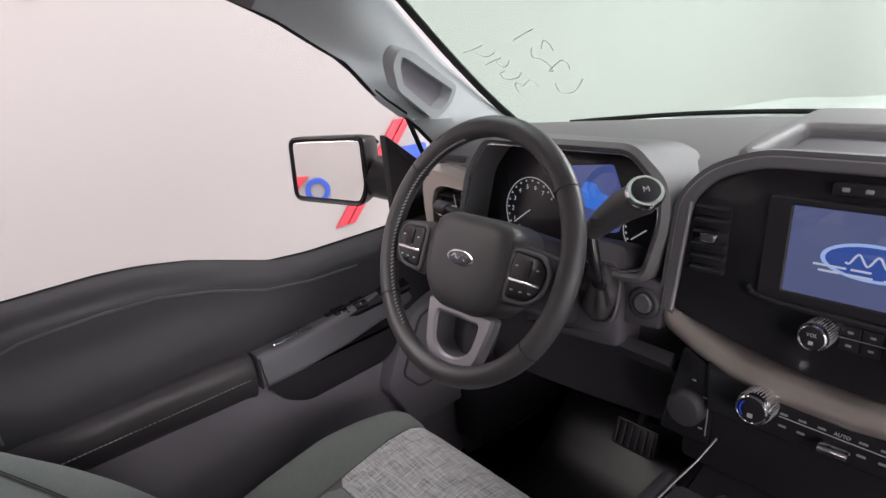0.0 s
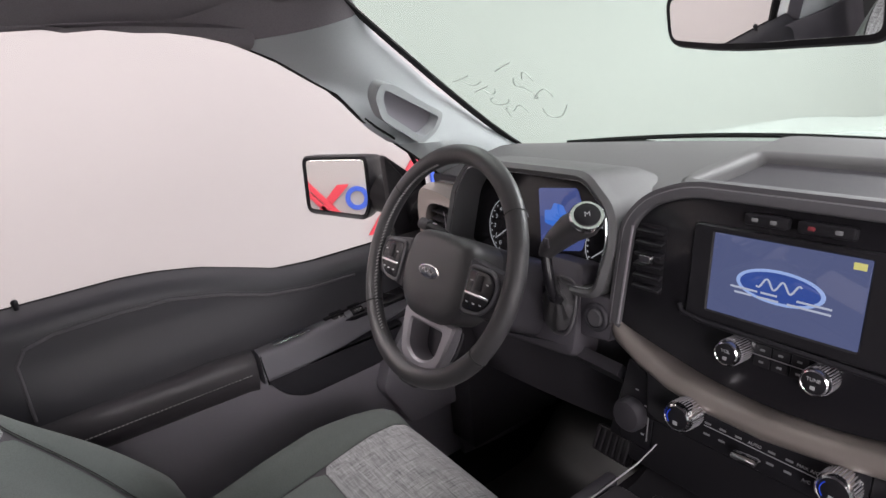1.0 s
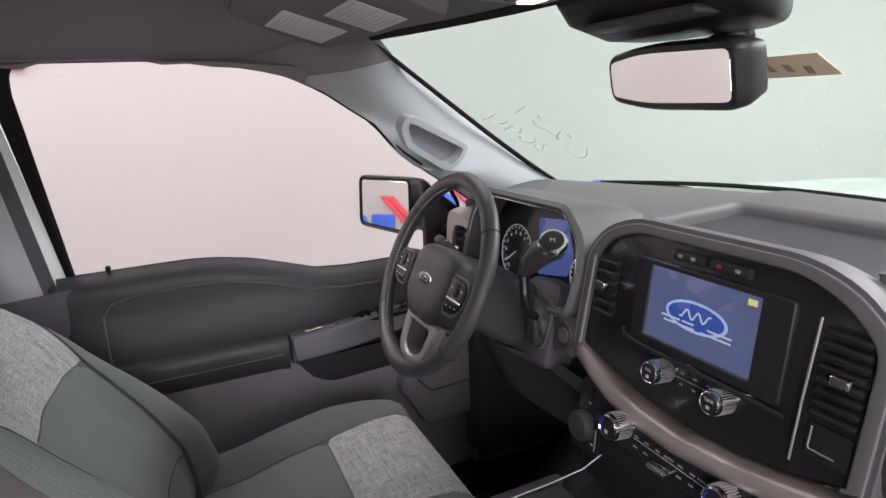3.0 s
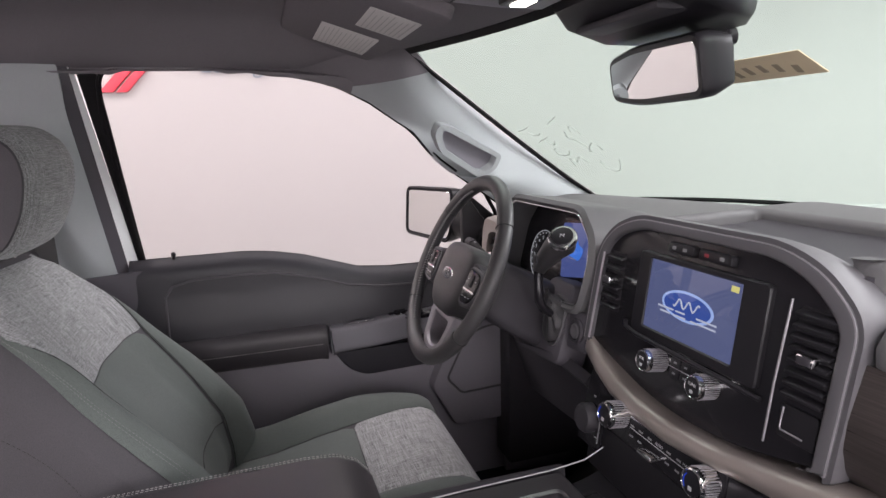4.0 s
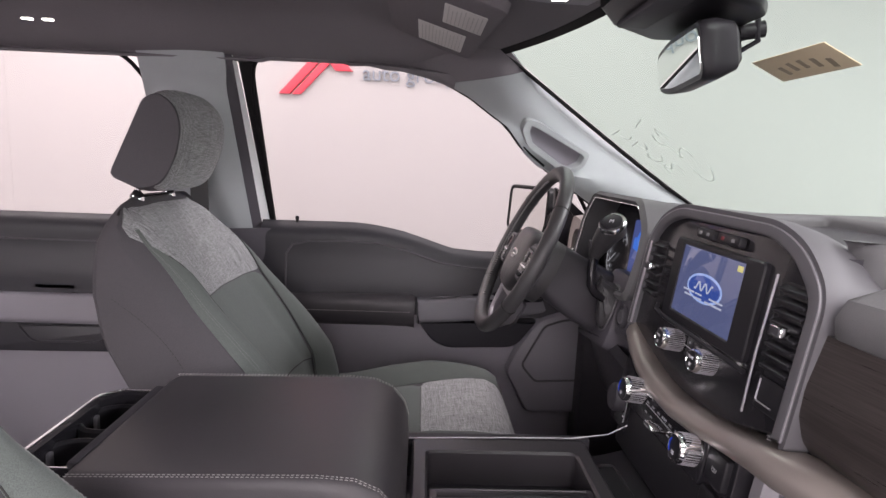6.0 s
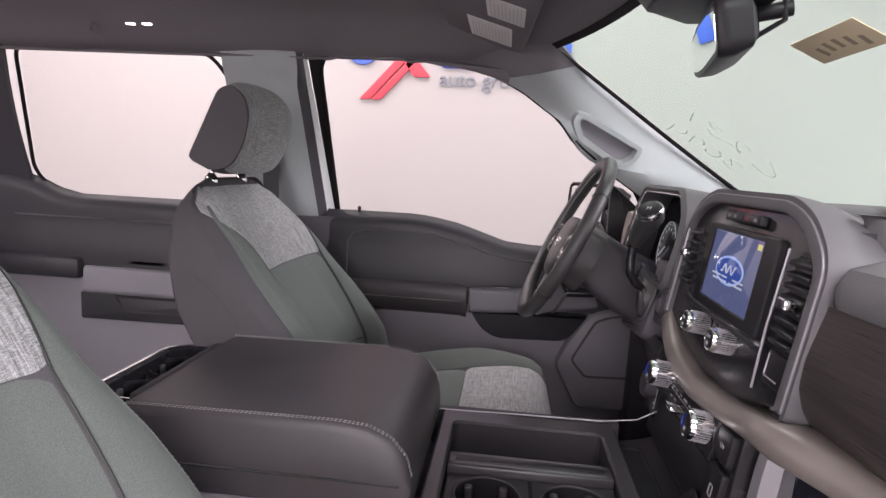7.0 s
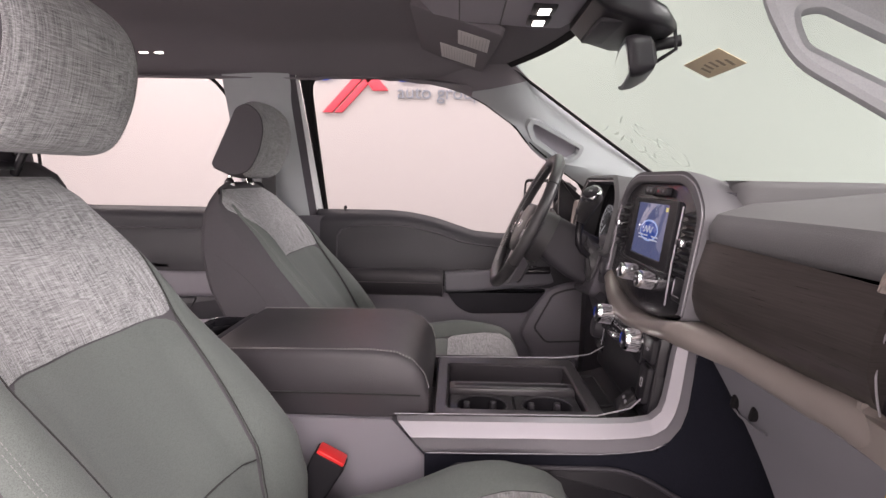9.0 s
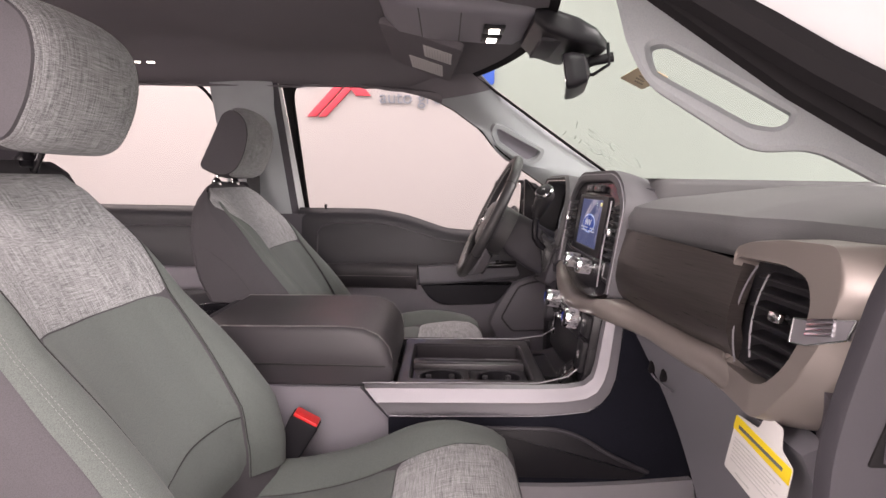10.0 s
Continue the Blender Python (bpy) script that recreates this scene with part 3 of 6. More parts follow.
def a_pillar(s):
    dy, dz = (0.03, 0.015) if s > 0 else (0.0, 0.0)
    edge = E2 if s > 0 else E2_DRIVER
    p = thing("a_pillar", "light grey cloth windshield pillar with moulded grab handle", "pillar", kind="structure")

    def face(u, v):
        a, b = along(E1, u), along(edge, u)
        q = a.lerp(b, v)
        q += (Vector((-0.010, -0.008, -0.004)) if s > 0 else Vector((-0.034, -0.022, -0.014)) * smoothstep(-0.06, 0.16, u)) * math.sin(math.pi * min(1, max(0, v)) ** (0.85 if s > 0 else 0.7)) * (0.6 + 0.4 * math.sin(math.pi * max(0, u)))
        return (q.x * s, q.y + dy, q.z + dz)
    # corner borrows the headliner's dark grey: its shade is put into the colour
    part("roof_corner", sheet(face, spread(0.0 if s > 0 else -0.10, 0.13, 9), spread(0, 1, 17), 0.01 * s), "headliner", p, "roof corner darkened to headliner grey in place of shade")
    part("trim", sheet(face, spread(0.1315, 1, 25), spread(0, 1, 17), 0.01 * s), "pillar", p)
    if s > 0:
        hm = frame_of((0.677, 0.672, 1.605), (0.38, 0.79, -0.48), (0.205, 0.433, 0.878))
        ho = [(-0.105, 0.088), (-0.145, 0.060), (-0.113, 0.028, 0.02), (-0.092, 0.006, 0.02), (-0.05, -0.023, 0.02), (0.081, -0.036, 0.02), (0.125, -0.008, 0.02), (0.20, -0.010), (0.215, 0.030), (0.05, 0.055)]
        hi = [(-0.053, 0.021), (-0.060, 0.018), (-0.067, 0.012), (-0.060, 0.003), (-0.046, -0.008), (0.064, -0.013), (0.085, -0.006), (0.091, 0.004), (0.090, 0.012), (0.02, 0.017)]
    else:
        hm = frame_of((0.677, 0.672, 1.605), (0.38, 0.79, -0.48), (-0.25, 0.40, 0.878))
        hi = [(-0.122, 0.012), (-0.138, 0.008), (-0.130, -0.006), (-0.102, -0.023), (0.012, -0.022), (0.030, -0.017), (0.044, 0.008), (0.038, 0.030), (-0.04, 0.021)]
        ho = [(-0.125, 0.026), (-0.155, 0.014), (-0.150, -0.012), (-0.108, -0.036), (0.018, -0.035), (0.040, -0.026), (0.058, 0.008), (0.048, 0.042), (-0.04, 0.033)]
    hb = rim(rpoly(ho, 0.014, 5), rpoly(hi, 0.006, 5), 0.028, hm, 0.005 if s > 0 else 0.006, w0=-0.014)
    hb.transform(Matrix.Diagonal((s, 1, 1, 1)))
    if s < 0:
        # a darker plate fills the handle's hole in place of the hollow's shade
        rc = plate(rpoly([(u * 1.02, v * 1.1) for u, v in hi], 0.006, 5), 0.004, hm, 0.001, w0=0.008)
        rc.transform(Matrix.Diagonal((-1, 1, 1, 1)))
        part("recess_shade", rc, "grey", p, "darker grey plate standing in for shade behind the handle")
    part("grab_handle", hb, "pillar", p, "light grey moulded grab handle")
    # rubber seal and painted flange along the door opening
    e2 = [along(edge, t) + Vector((0.008, dy, dz + 0.006) if s > 0 else (0, 0, 0)) for t in spread(0, 1, 16)]
    part("door_seal", tube([((q.x + (0.014 if s > 0 else 0.008)) * s, q.y - 0.003, q.z - (0.002 if s > 0 else -0.006)) for q in e2], 0.013 if s > 0 else 0.006, 8), "seal", p)
    if s > 0:
        part("painted_flange", sheet(lambda u, v: ((along(E2, u).x + 0.02 + 0.22 * v), along(E2, u).y + dy + 0.02 * v, along(E2, u).z + dz + 0.05 * math.sin(1.6 * v)), spread(0, 1, 16), spread(0, 1, 6), 0.01), "paint", p)
        part("outer_seal", tube([((q.x + 0.026 + 0.03 * smoothstep(0.5, 0.85, k / 15)) * s, q.y - 0.006, q.z + 0.006) for k, q in enumerate(e2)], 0.016, 8), "seal", p)
    return p


a_pillar(-1)
a_pillar(1)

# ---- doors of the driver's side ----
SILL = ((-0.16, 1.388), (0.12, 1.389), (0.18, 1.384), (0.26, 1.369), (0.34, 1.344), (0.404, 1.323), (0.486, 1.316), (0.95, 1.316))
SILL_R = ((-1.36, 1.47), (-1.16, 1.45), (-1.09, 1.432), (-1.03, 1.405), (-0.95, 1.388), (-0.36, 1.388))


def door_face(y, z):
    """How far out the door's inner panel lies."""
    x = 0.892 - 0.03 * smoothstep(1.395, 1.365, z + 0.02 * smoothstep(0.2, 0.4, y))
    return x - 0.012 * smoothstep(1.30, 1.20, z)


def door(name, y0, y1, sill, label):
    d = thing(name, label, "door", (-0.9, (y0 + y1) / 2, 0.75), kind="structure")

    def upper(u, v):
        y = y0 + (y1 - y0) * u
        t = lin(sill, y) - 0.003
        z = t + (1.14 - t) * v
        x = 0.892 - 0.03 * smoothstep(-0.004, 0.03, t - z) - 0.012 * smoothstep(1.312, 1.212, z)
        return (-x, y, z)
    part("upper_panel", sheet(upper, spread(0, 1, 41), [i * i / 576 for i in range(25)], 0.02), "vinyl", d, "black grained vinyl upper panel")
    part("lower_panel", sheet(lambda u, v: (-(0.872 - 0.012 * math.sin(v * 3.1)), y0 + (y1 - y0) * u, 1.145 - 0.50 * v), spread(0, 1, 9), spread(0, 1, 9), 0.02), "grey", d, "mid-grey moulded lower panel")
    # ridge line pressed below the sill; a paler grey paints the light it catches
    if y1 > 0:
        line = ((-0.062, 1.205), (-0.062, 1.305), (-0.045, 1.33), (0.0, 1.342), (0.10, 1.345), (0.19, 1.342), (0.28, 1.322), (0.37, 1.292), (0.46, 1.280), (0.60, 1.277))
    else:
        line = ((-1.15, 1.322), (-0.80, 1.322), (-0.40, 1.324))
    dense = [Vector(a).lerp(Vector(b), t) for a, b in zip(line, line[1:]) for t in (0, 0.25, 0.5, 0.75)]
    part("lit_pressed_line", tube([(-(door_face(q[0], q[1] - 0.012) - 0.0206), q[0], q[1]) for q in dense], 0.0028, 8), "mid_grey", d)
    part("stitching", stitches([(-(door_face(q[0], q[1] - 0.006) - 0.0208), q[0], q[1] + 0.006) for q in dense[5:]], 0.0006), "charcoal", d, "grey thread")
    part("sill_seal", tube([(-0.893, y, lin(sill, y) + 0.001) for y in spread(y0, min(y1, 0.78), 40)], 0.0045, 8), "seal", d, "black rubber sill seal")
    return d


door_f = door("door_1", -0.135, 0.86, SILL, "closed black and grey driver's door with padded armrest")
door_r = door("door_2", -1.36, -0.36, SILL_R, "closed black and grey rear door")

# armrest, pull panel, scoop and switches of the driver's door
ring = []
for y, zt, w in ((-0.12, 1.185, 0.03), (-0.08, 1.195, 0.05), (0.05, 1.197, 0.06), (0.2, 1.199, 0.068), (0.285, 1.199, 0.07), (0.305, 1.194, 0.068)):
    sec = rpoly([(-0.87, zt - 0.095), (-0.87, zt), (-0.87 + w, zt, 0.03), (-0.87 + w + 0.005, zt - 0.05, 0.03), (-0.87 + w - 0.02, zt - 0.095, 0.02)], 0.004, 4)
    ring.append([(x, y, z) for x, z in sec])
part("armrest", loft(ring), "arm", door_f, "padded black vinyl armrest")
part("armrest_stitching", stitches([(-0.797, y, 1.155) for y in spread(-0.05, 0.295, 12)], 0.0009), "thread", door_f, "pale grey thread")
ring = []
for y, zt, w in ((0.312, 1.192, 0.075), (0.40, 1.197, 0.078), (0.50, 1.204, 0.07), (0.60, 1.212, 0.052), (0.72, 1.22, 0.03)):
    sec = rpoly([(-0.87, zt - 0.07), (-0.87, zt), (-0.87 + w, zt, 0.012), (-0.87 + w + 0.004, zt - 0.06, 0.02), (-0.87 + w - 0.01, zt - 0.07, 0.01)], 0.004, 4)
    ring.append([(x, y, z) for x, z in sec])
part("pull_panel", loft(ring), "slate", door_f, "smooth grey pull panel")
part("panel_edge", tube([(-0.793, 0.313, 1.19), (-0.79, 0.314, 1.16), (-0.79, 0.318, 1.125)], 0.0016, 6), "chrome", door_f)
sc = frame_of((-0.858, 0, 0), (0, 1, 0), (0, 0, 1))
part("scoop", plate(rpoly([(0.315, 1.128), (0.355, 1.07, 0.02), (0.40, 1.047, 0.02), (0.60, 1.054, 0.03), (0.66, 1.135)], 0.01, 4), 0.045, sc, 0.008), "vinyl", door_f, "black hollow grab scoop")
sw = frame_of((-0.832, 0.470, 1.196), (0, 1, 0.05), (-1, 0, 0.42))
part("switch_panel", plate(rect(0.0, -0.03, 0.20, 0.036, 0.01), 0.010, sw), "gloss", door_f, "glossy black window switch panel")
for a, b in ((0.03, -0.016), (0.03, 0.008), (0.075, -0.016), (0.075, 0.008), (0.14, -0.006)):
    part("window_switch", rbox((a, b, 0.0115), (0.03, 0.017, 0.006), 0.002, sw), "gloss", door_f)
    part("switch_mark", rbox((a, b, 0.0148), (0.003, 0.003, 0.0008), 0, sw), "mark", door_f)
part("panel_line", tube([sw @ Vector((0.012, 0.034, 0.0105)), sw @ Vector((0.115, 0.034, 0.0105))], 0.0011, 6), "chrome", door_f, "thin bright line")
part("tweeter_panel", plate(rpoly([(0.505, 1.214), (0.72, 1.214), (0.72, 1.298), (0.543, 1.298)], 0.006, 3), 0.005, frame_of((-0.858, 0, 0), (0, 1, 0), (0, 0, 1)), 0.002), "black", door_f, "smooth black panel ahead of the handle")
part("switch_trim", tube([(-0.803, 0.347, 1.199), (-0.803, 0.426, 1.203)], 0.0028, 6), "chrome", door_f, "thin chrome strip")
part("inner_handle", rbox((-0.862, 0.40, 1.243), (0.03, 0.11, 0.034), 0.012), "dark", door_f)
part("lock_pin", spin([(0.004, 0), (0.004, 0.018), (0.0055, 0.02), (0.0055, 0.026), (0.003, 0.029)], Matrix.Translation((-0.872, -0.038, 1.380))), "black", door_f, "black lock pin")
# speaker pod at the foot of the door
part("speaker_panel", plate(rpoly([(0.603, 1.052), (0.66, 1.138, 0.03), (0.74, 1.166, 0.04), (0.95, 1.17), (0.95, 0.86), (0.64, 0.86), (0.606, 0.925, 0.03), (0.573, 0.984, 0.02)], 0.02, 4), 0.055, frame_of((-0.86, 0, 0), (0, 1, 0), (0, 0, 1)), 0.015), "grey", door_f, "grey speaker panel")
sk = rpoly([(0.677, 1.126), (0.735, 1.147, 0.03), (0.86, 1.15), (0.86, 0.964), (0.659, 0.955), (0.615, 1.006)], 0.015, 4)
part("speaker_grille", rim(sk, inset(sk, 0.006), 0.005, frame_of((-0.806, 0, 0), (0, 1, 0), (0, 0, 1)), 0.002), "mid_grey", door_f, "raised outline of the speaker grille")
# rear door's armrest, pull panel and scoop
part("armrest", rbox((-0.835, -1.07, 1.165), (0.07, 0.32, 0.07), 0.02), "vinyl", door_r, "padded black vinyl armrest")
part("pull_panel", loft([[(x, y, z) for x, z in rpoly([(-0.875, 1.088), (-0.875, 1.174), (-0.812, 1.174, 0.012), (-0.806, 1.10, 0.02), (-0.815, 1.088, 0.01)], 0.004, 4)] for y in spread(-0.90, -0.42, 3)]), "grey", door_r, "smooth grey pull panel")
sr = frame_of((-0.862, 0, 0), (0, 1, 0), (0, 0, 1))
part("scoop", plate(rpoly([(-0.93, 1.088), (-0.93, 0.998), (-0.44, 1.004), (-0.42, 1.088)], 0.01, 4), 0.03, sr, 0.006), "vinyl", door_r, "black hollow grab scoop")
so_ = rpoly([(-0.815, 1.082), (-0.775, 1.028, 0.02), (-0.58, 1.030, 0.02), (-0.55, 1.082)], 0.008, 4)
part("scoop_edge", rim(so_, inset(so_, 0.005), 0.006, frame_of((-0.833, 0, 0), (0, 1, 0), (0, 0, 1)), 0.002), "vinyl", door_r, "pressed outline of the scoop")
part("inner_handle", rbox((-0.845, -0.70, 1.192), (0.03, 0.12, 0.026), 0.008), "dark", door_r)

# side windows
def opening(name, pts, label, glass_only=False):
    w = thing(name, label, "window", kind="structure")
    poly = rpoly(pts, 0.04, 6)
    loop3 = [(-side_x(z), y, z) for y, z in poly]
    part("seal", tube([(x + 0.004, y, z) for x, y, z in loop3], 0.0055, 8, True), "seal", w, "black rubber window seal")
    bm = bmesh.new()
    bm.faces.new([bm.verts.new((x - 0.012, y, z)) for x, y, z in loop3])
    r = bmesh.ops.extrude_face_region(bm, geom=list(bm.faces))
    bmesh.ops.translate(bm, vec=(-0.004, 0, 0), verts=[v for v in r["geom"] if isinstance(v, bmesh.types.BMVert)])
    p = part("pane", bm, "side_glass", w, smooth=False)
    p.visible_shadow = False
    return w


WIN_F = [(-0.108, 1.362), (0.12, 1.364, 0.1), (0.30, 1.330, 0.08), (0.41, 1.295, 0.06), (0.80, 1.290, 0.02), (0.80, 1.44, 0.02), (0.69, 1.60, 0.03), (0.59, 1.685, 0.04), (0.475, 1.752, 0.04), (0.38, 1.795, 0.04), (0.28, 1.819, 0.04), (0.18, 1.830, 0.04), (0.08, 1.834, 0.04), (-0.06, 1.834, 0.04), (-0.112, 1.806, 0.03), (-0.122, 1.72, 0.03)]
WIN_R = [(-0.98, 1.375, 0.12), (-0.36, 1.366, 0.02), (-0.368, 1.73, 0.06), (-0.43, 1.82, 0.08), (-1.0, 1.82, 0.04), (-1.10, 1.44, 0.08)]
opening("window_2", WIN_F, "clear driver's side window with black seal")
opening("window_3", WIN_R, "clear rear side window with black seal")


# wall of the cab around the side windows: rail above, B-pillar between
def bpost(u, v):
    y = -0.375 + (0.272) * u
    z = 1.362 + 0.458 * v
    k = 1 - 0.8 * smoothstep(0.78, 0.97, v)
    x = side_x(z) - 0.022 - 0.053 * k * math.sin(math.pi * min(1, max(0, u)))
    return (-x, y, z)


post = thing("b_pillar", "light grey cloth door pillar with seat belt loop", "pillar", kind="structure")
part("upper_trim", sheet(lambda u, v: bpost(-0.04 + u * (0.84 - 0.06 * v), v), spread(0, 1, 19), spread(0, 1.18, 29), 0.012), "pillar", post)
part("lower_trim", sheet(lambda u, v: (-(0.86 - 0.04 * math.sin(math.pi * u)), -0.38 + 0.27 * u, 1.374 - 0.68 * v), spread(0, 1, 9), spread(0, 1, 5), 0.012), "charcoal", post)
part("door_seal", sheet(lambda u, v: (-(side_x(1.30 + 0.52 * v) - (0.052 - 0.028 * smoothstep(0.80, 0.96, v)) * (1 - u) - 0.022 * u), -0.160 - 0.022 * v + 0.024 * u, 1.30 + 0.52 * v), spread(0, 1, 5), spread(0, 1, 21), 0.02), "charcoal", post, "dark grey door seal")
part("painted_edge", sheet(lambda u, v: (-(side_x(1.30 + 0.52 * v) - (0.020 - 0.012 * u)), -0.136 - 0.022 * v + (0.026 - 0.020 * v) * u, 1.30 + 0.52 * v), spread(0, 1, 4), spread(0, 1, 21), 0.01), "paint", post, "white painted door edge")
part("frame_edge", sheet(lambda u, v: (-(side_x(1.30 + 0.52 * v) - (0.010 - 0.006 * u)), -0.112 - 0.036 * v + (0.012 + 0.022 * v) * u, 1.30 + 0.52 * v), spread(0, 1, 4), spread(0, 1, 21), 0.01), "seal", post, "black door frame edge")
RAIL = ((-1.30, 1.824), (-0.12, 1.824), (-0.02, 1.833), (0.08, 1.831), (0.18, 1.825), (0.27, 1.813), (0.34, 1.793), (0.40, 1.766))


def rail(u, v):
    """From the headliner's edge down to the heads of the door windows."""
    y = -1.30 + 1.69 * u
    z1 = lin(RAIL, y)
    x0, z0 = 0.690, head_z(0.690, y) - 0.002
    if y > 0.20:
        z0 = min(z0, z1 + 0.05)
    x1 = side_x(z1) - 0.010
    return (-(x0 + (x1 - x0) * v), y, z0 + (z1 - z0) * v - 0.006 * math.sin(3.14 * v))


part("rail_trim", sheet(rail, spread(0, 1, 40), spread(0, 1, 7), 0.012), "headliner", post, "dark cloth roof rail trim")
def cove_trim(u, v):
    """Headliner edge that rolls down over the pillar's head."""
    y = -0.45 + 0.31 * u
    low = 1.832 - 0.022 * max(0.0, math.sin(math.pi * u)) ** 0.6
    a = v * math.pi / 2
    return (-(0.60 + 0.092 * math.sin(a)), y, low + (1.868 - low) * math.cos(a))


part("cove", sheet(cove_trim, spread(0, 1, 25), spread(0, 1, 11), -0.008), "headliner", post, "dark cloth roof edge over the pillar")
part("belt_loop", rbox((-0.745, -0.265, 1.60), (0.03, 0.045, 0.05), 0.01), "black", post, "black seat belt loop")
part("belt", sheet(lambda u, v: (-0.735 - 0.03 * v, -0.285 + 0.045 * u, 1.59 - 0.62 * v), spread(0, 1, 3), spread(0, 1, 8), 0.002), "belt", post, "black seat belt webbing")

part("rear_quarter", sheet(lambda u, v: (-(side_x(1.30 + 0.56 * v) - 0.02), -1.36 + (0.25 + 0.10 * v * v) * u, 1.30 + 0.56 * v), spread(0, 1, 7), spread(0, 1, 9), 0.012), "dark", post, "dark rear quarter trim")
# lower front pillar trims
for s in (-1, 1):
    solo("kick_panel", sheet(lambda u, v: (s * (0.845 - 0.02 * math.sin(u * 3)), 0.80 + 0.4 * u, 0.68 + 0.72 * v), spread(0, 1, 9), spread(0, 1, 9), 0.02 * s), "grey", "grey moulded trim beside the footwell", "trim", "structure")


# ---- dashboard ----
dash = thing("dashboard", "charcoal truck dashboard with silver-framed centre stack and warm grey band", "dashboard", (0, 0.9, 1.2))


def dash_top(u, v):
    """u across, v from the near lip over the top to the glass."""
    x = u * (0.80 + 0.05 * v)
    near = 0.83 + (0.735 + 0.05 * smoothstep(0.2, 0.56, x) - 0.83) * smoothstep(0.218, 0.25, x) * (1 - smoothstep(0.555, 0.60, x)) if x > 0 else 0.80
    far = ws_y(x, 1.46) - 0.01
    prof = ((0, 0.05, 1.406), (0.05, 0.012, 1.408), (0.1, 0.0, 1.422), (0.15, -0.002, 1.441), (0.22, 0.010, 1.461), (0.32, 0.06, 1.478))
    if v < 0.32:
        for a, b in zip(prof, prof[1:]):
            if v <= b[0]:
                t = (v - a[0]) / (b[0] - a[0])
                y, z = near + a[1] + (b[1] - a[1]) * t, a[2] + (b[2] - a[2]) * t
                break
    else:
        t = (v - 0.32) / 0.68
        y = near + 0.06 + (far - near - 0.06) * t
        z = 1.478 + 0.017 * math.sin(t * 2.4) - 0.022 * t * t + 0.016 * smoothstep(0.21, 0.33, x) * (1 - smoothstep(0.45, 0.80, x)) * math.sin(math.pi * min(1.0, t * 1.25))
    return (x, y, z)


VS = [0, 0.025, 0.05, 0.075, 0.1, 0.125, 0.15, 0.185, 0.22, 0.27, 0.32] + spread(0.36, 1, 12)
part("top_pad", sheet(dash_top, spread(-1, 0.24, 32) + [0.27, 0.282, 0.29, 0.298, 0.306, 0.315, 0.33] + spread(0.36, 1, 17), VS, 0.012), "dash", dash, "charcoal grained dash top pad")
# raised centre tray behind the stack
part("top_tray", arch(rpoly([(-0.205, 0.80), (-0.222, 0.95), (-0.235, 1.20), (0.26, 1.20), (0.236, 0.95), (0.216, 0.80)], 0.04, 5), rpoly([(-0.176, 0.80), (-0.184, 0.93), (-0.192, 1.03), (0.200, 1.03), (0.194, 0.93), (0.184, 0.80)], 0.015, 5), 0.052, Matrix.Translation((0, 0, 1.461)), 0.012), "dash", dash, "raised charcoal rim of the dash tray")
part("tray_well", sheet(lambda u, v: (-0.18 + 0.372 * u, 0.78 + 0.248 * v, 1.4945 - 0.004 * math.sin(3.14 * v)), spread(0, 1, 9), spread(0, 1, 7), 0.008), "dark", dash, "black rubber tray in the dash top")

STACK = frame_of((0, 0.704, 1.25), (1, 0, 0), (0, 0.135, 0.991))
OUT = [(-0.252, 0.046), (-0.240, 0.212, 0.03), (-0.205, 0.252, 0.03), (-0.145, 0.276, 0.03), (0.125, 0.276, 0.04), (0.185, 0.257, 0.03), (0.233, 0.214, 0.025), (0.228, 0.044)]
INN = [(-0.236, 0.048), (-0.223, 0.209, 0.02), (-0.193, 0.241, 0.02), (-0.138, 0.260, 0.03), (0.118, 0.260, 0.04), (0.172, 0.241, 0.03), (0.214, 0.203, 0.02), (0.210, 0.046)]
frame_out, frame_in = rpoly(OUT, 0.004, 5), rpoly(INN, 0.004, 5)
stack = part("stack_frame", arch(frame_out, frame_in, 0.022, STACK, 0.004, w0=-0.022, inner_w=-0.03), "hood_grey", dash, "satin silver frame of the centre stack")
# hood of the frame running back into the pad
rings = []
for w, g in ((-0.003, 0.0), (-0.012, 0.001), (-0.03, 0.0), (-0.058, -0.005), (-0.085, -0.014), (-0.12, -0.03)):
    rings.append([STACK @ Vector((u, v, w)) for u, v in inset(frame_out, -g)])
part("stack_hood", shell(rings, 0.006), "hood_grey", dash, "satin silver-grey hood of the centre stack")
PANEL = rpoly([(-0.238, 0.050), (-0.18, 0.034, 0.04), (-0.08, 0.012, 0.05), (0.0, 0.006, 0.05), (0.10, 0.014, 0.05), (0.213, 0.046), (0.216, 0.204, 0.02), (0.174, 0.243, 0.03), (0.118, 0.262, 0.04), (-0.138, 0.262, 0.03), (-0.195, 0.243, 0.02), (-0.225, 0.210, 0.02)], 0.004, 4)
panel = part("stack_panel", plate(PANEL, 0.05, STACK, 0.003, w0=-0.06), "gloss", dash, "gloss black centre panel")
# infotainment screen
part("screen_bezel", rim(rect(-0.128, 0.098, 0.122, 0.228, 0.008), rect(-0.099, 0.114, 0.079, 0.219, 0.002), 0.008, STACK, 0.002, w0=-0.01), "black", panel, "black screen surround")
part("screen", plate(rect(-0.099, 0.114, 0.079, 0.219, 0.002), 0.004, STACK, 0.0004, w0=-0.008), "screen", panel, "lit blue touchscreen")


def oval(a, b, n=36):
    return [(a * math.cos(2 * math.pi * i / n), b * math.sin(2 * math.pi * i / n)) for i in range(n)]


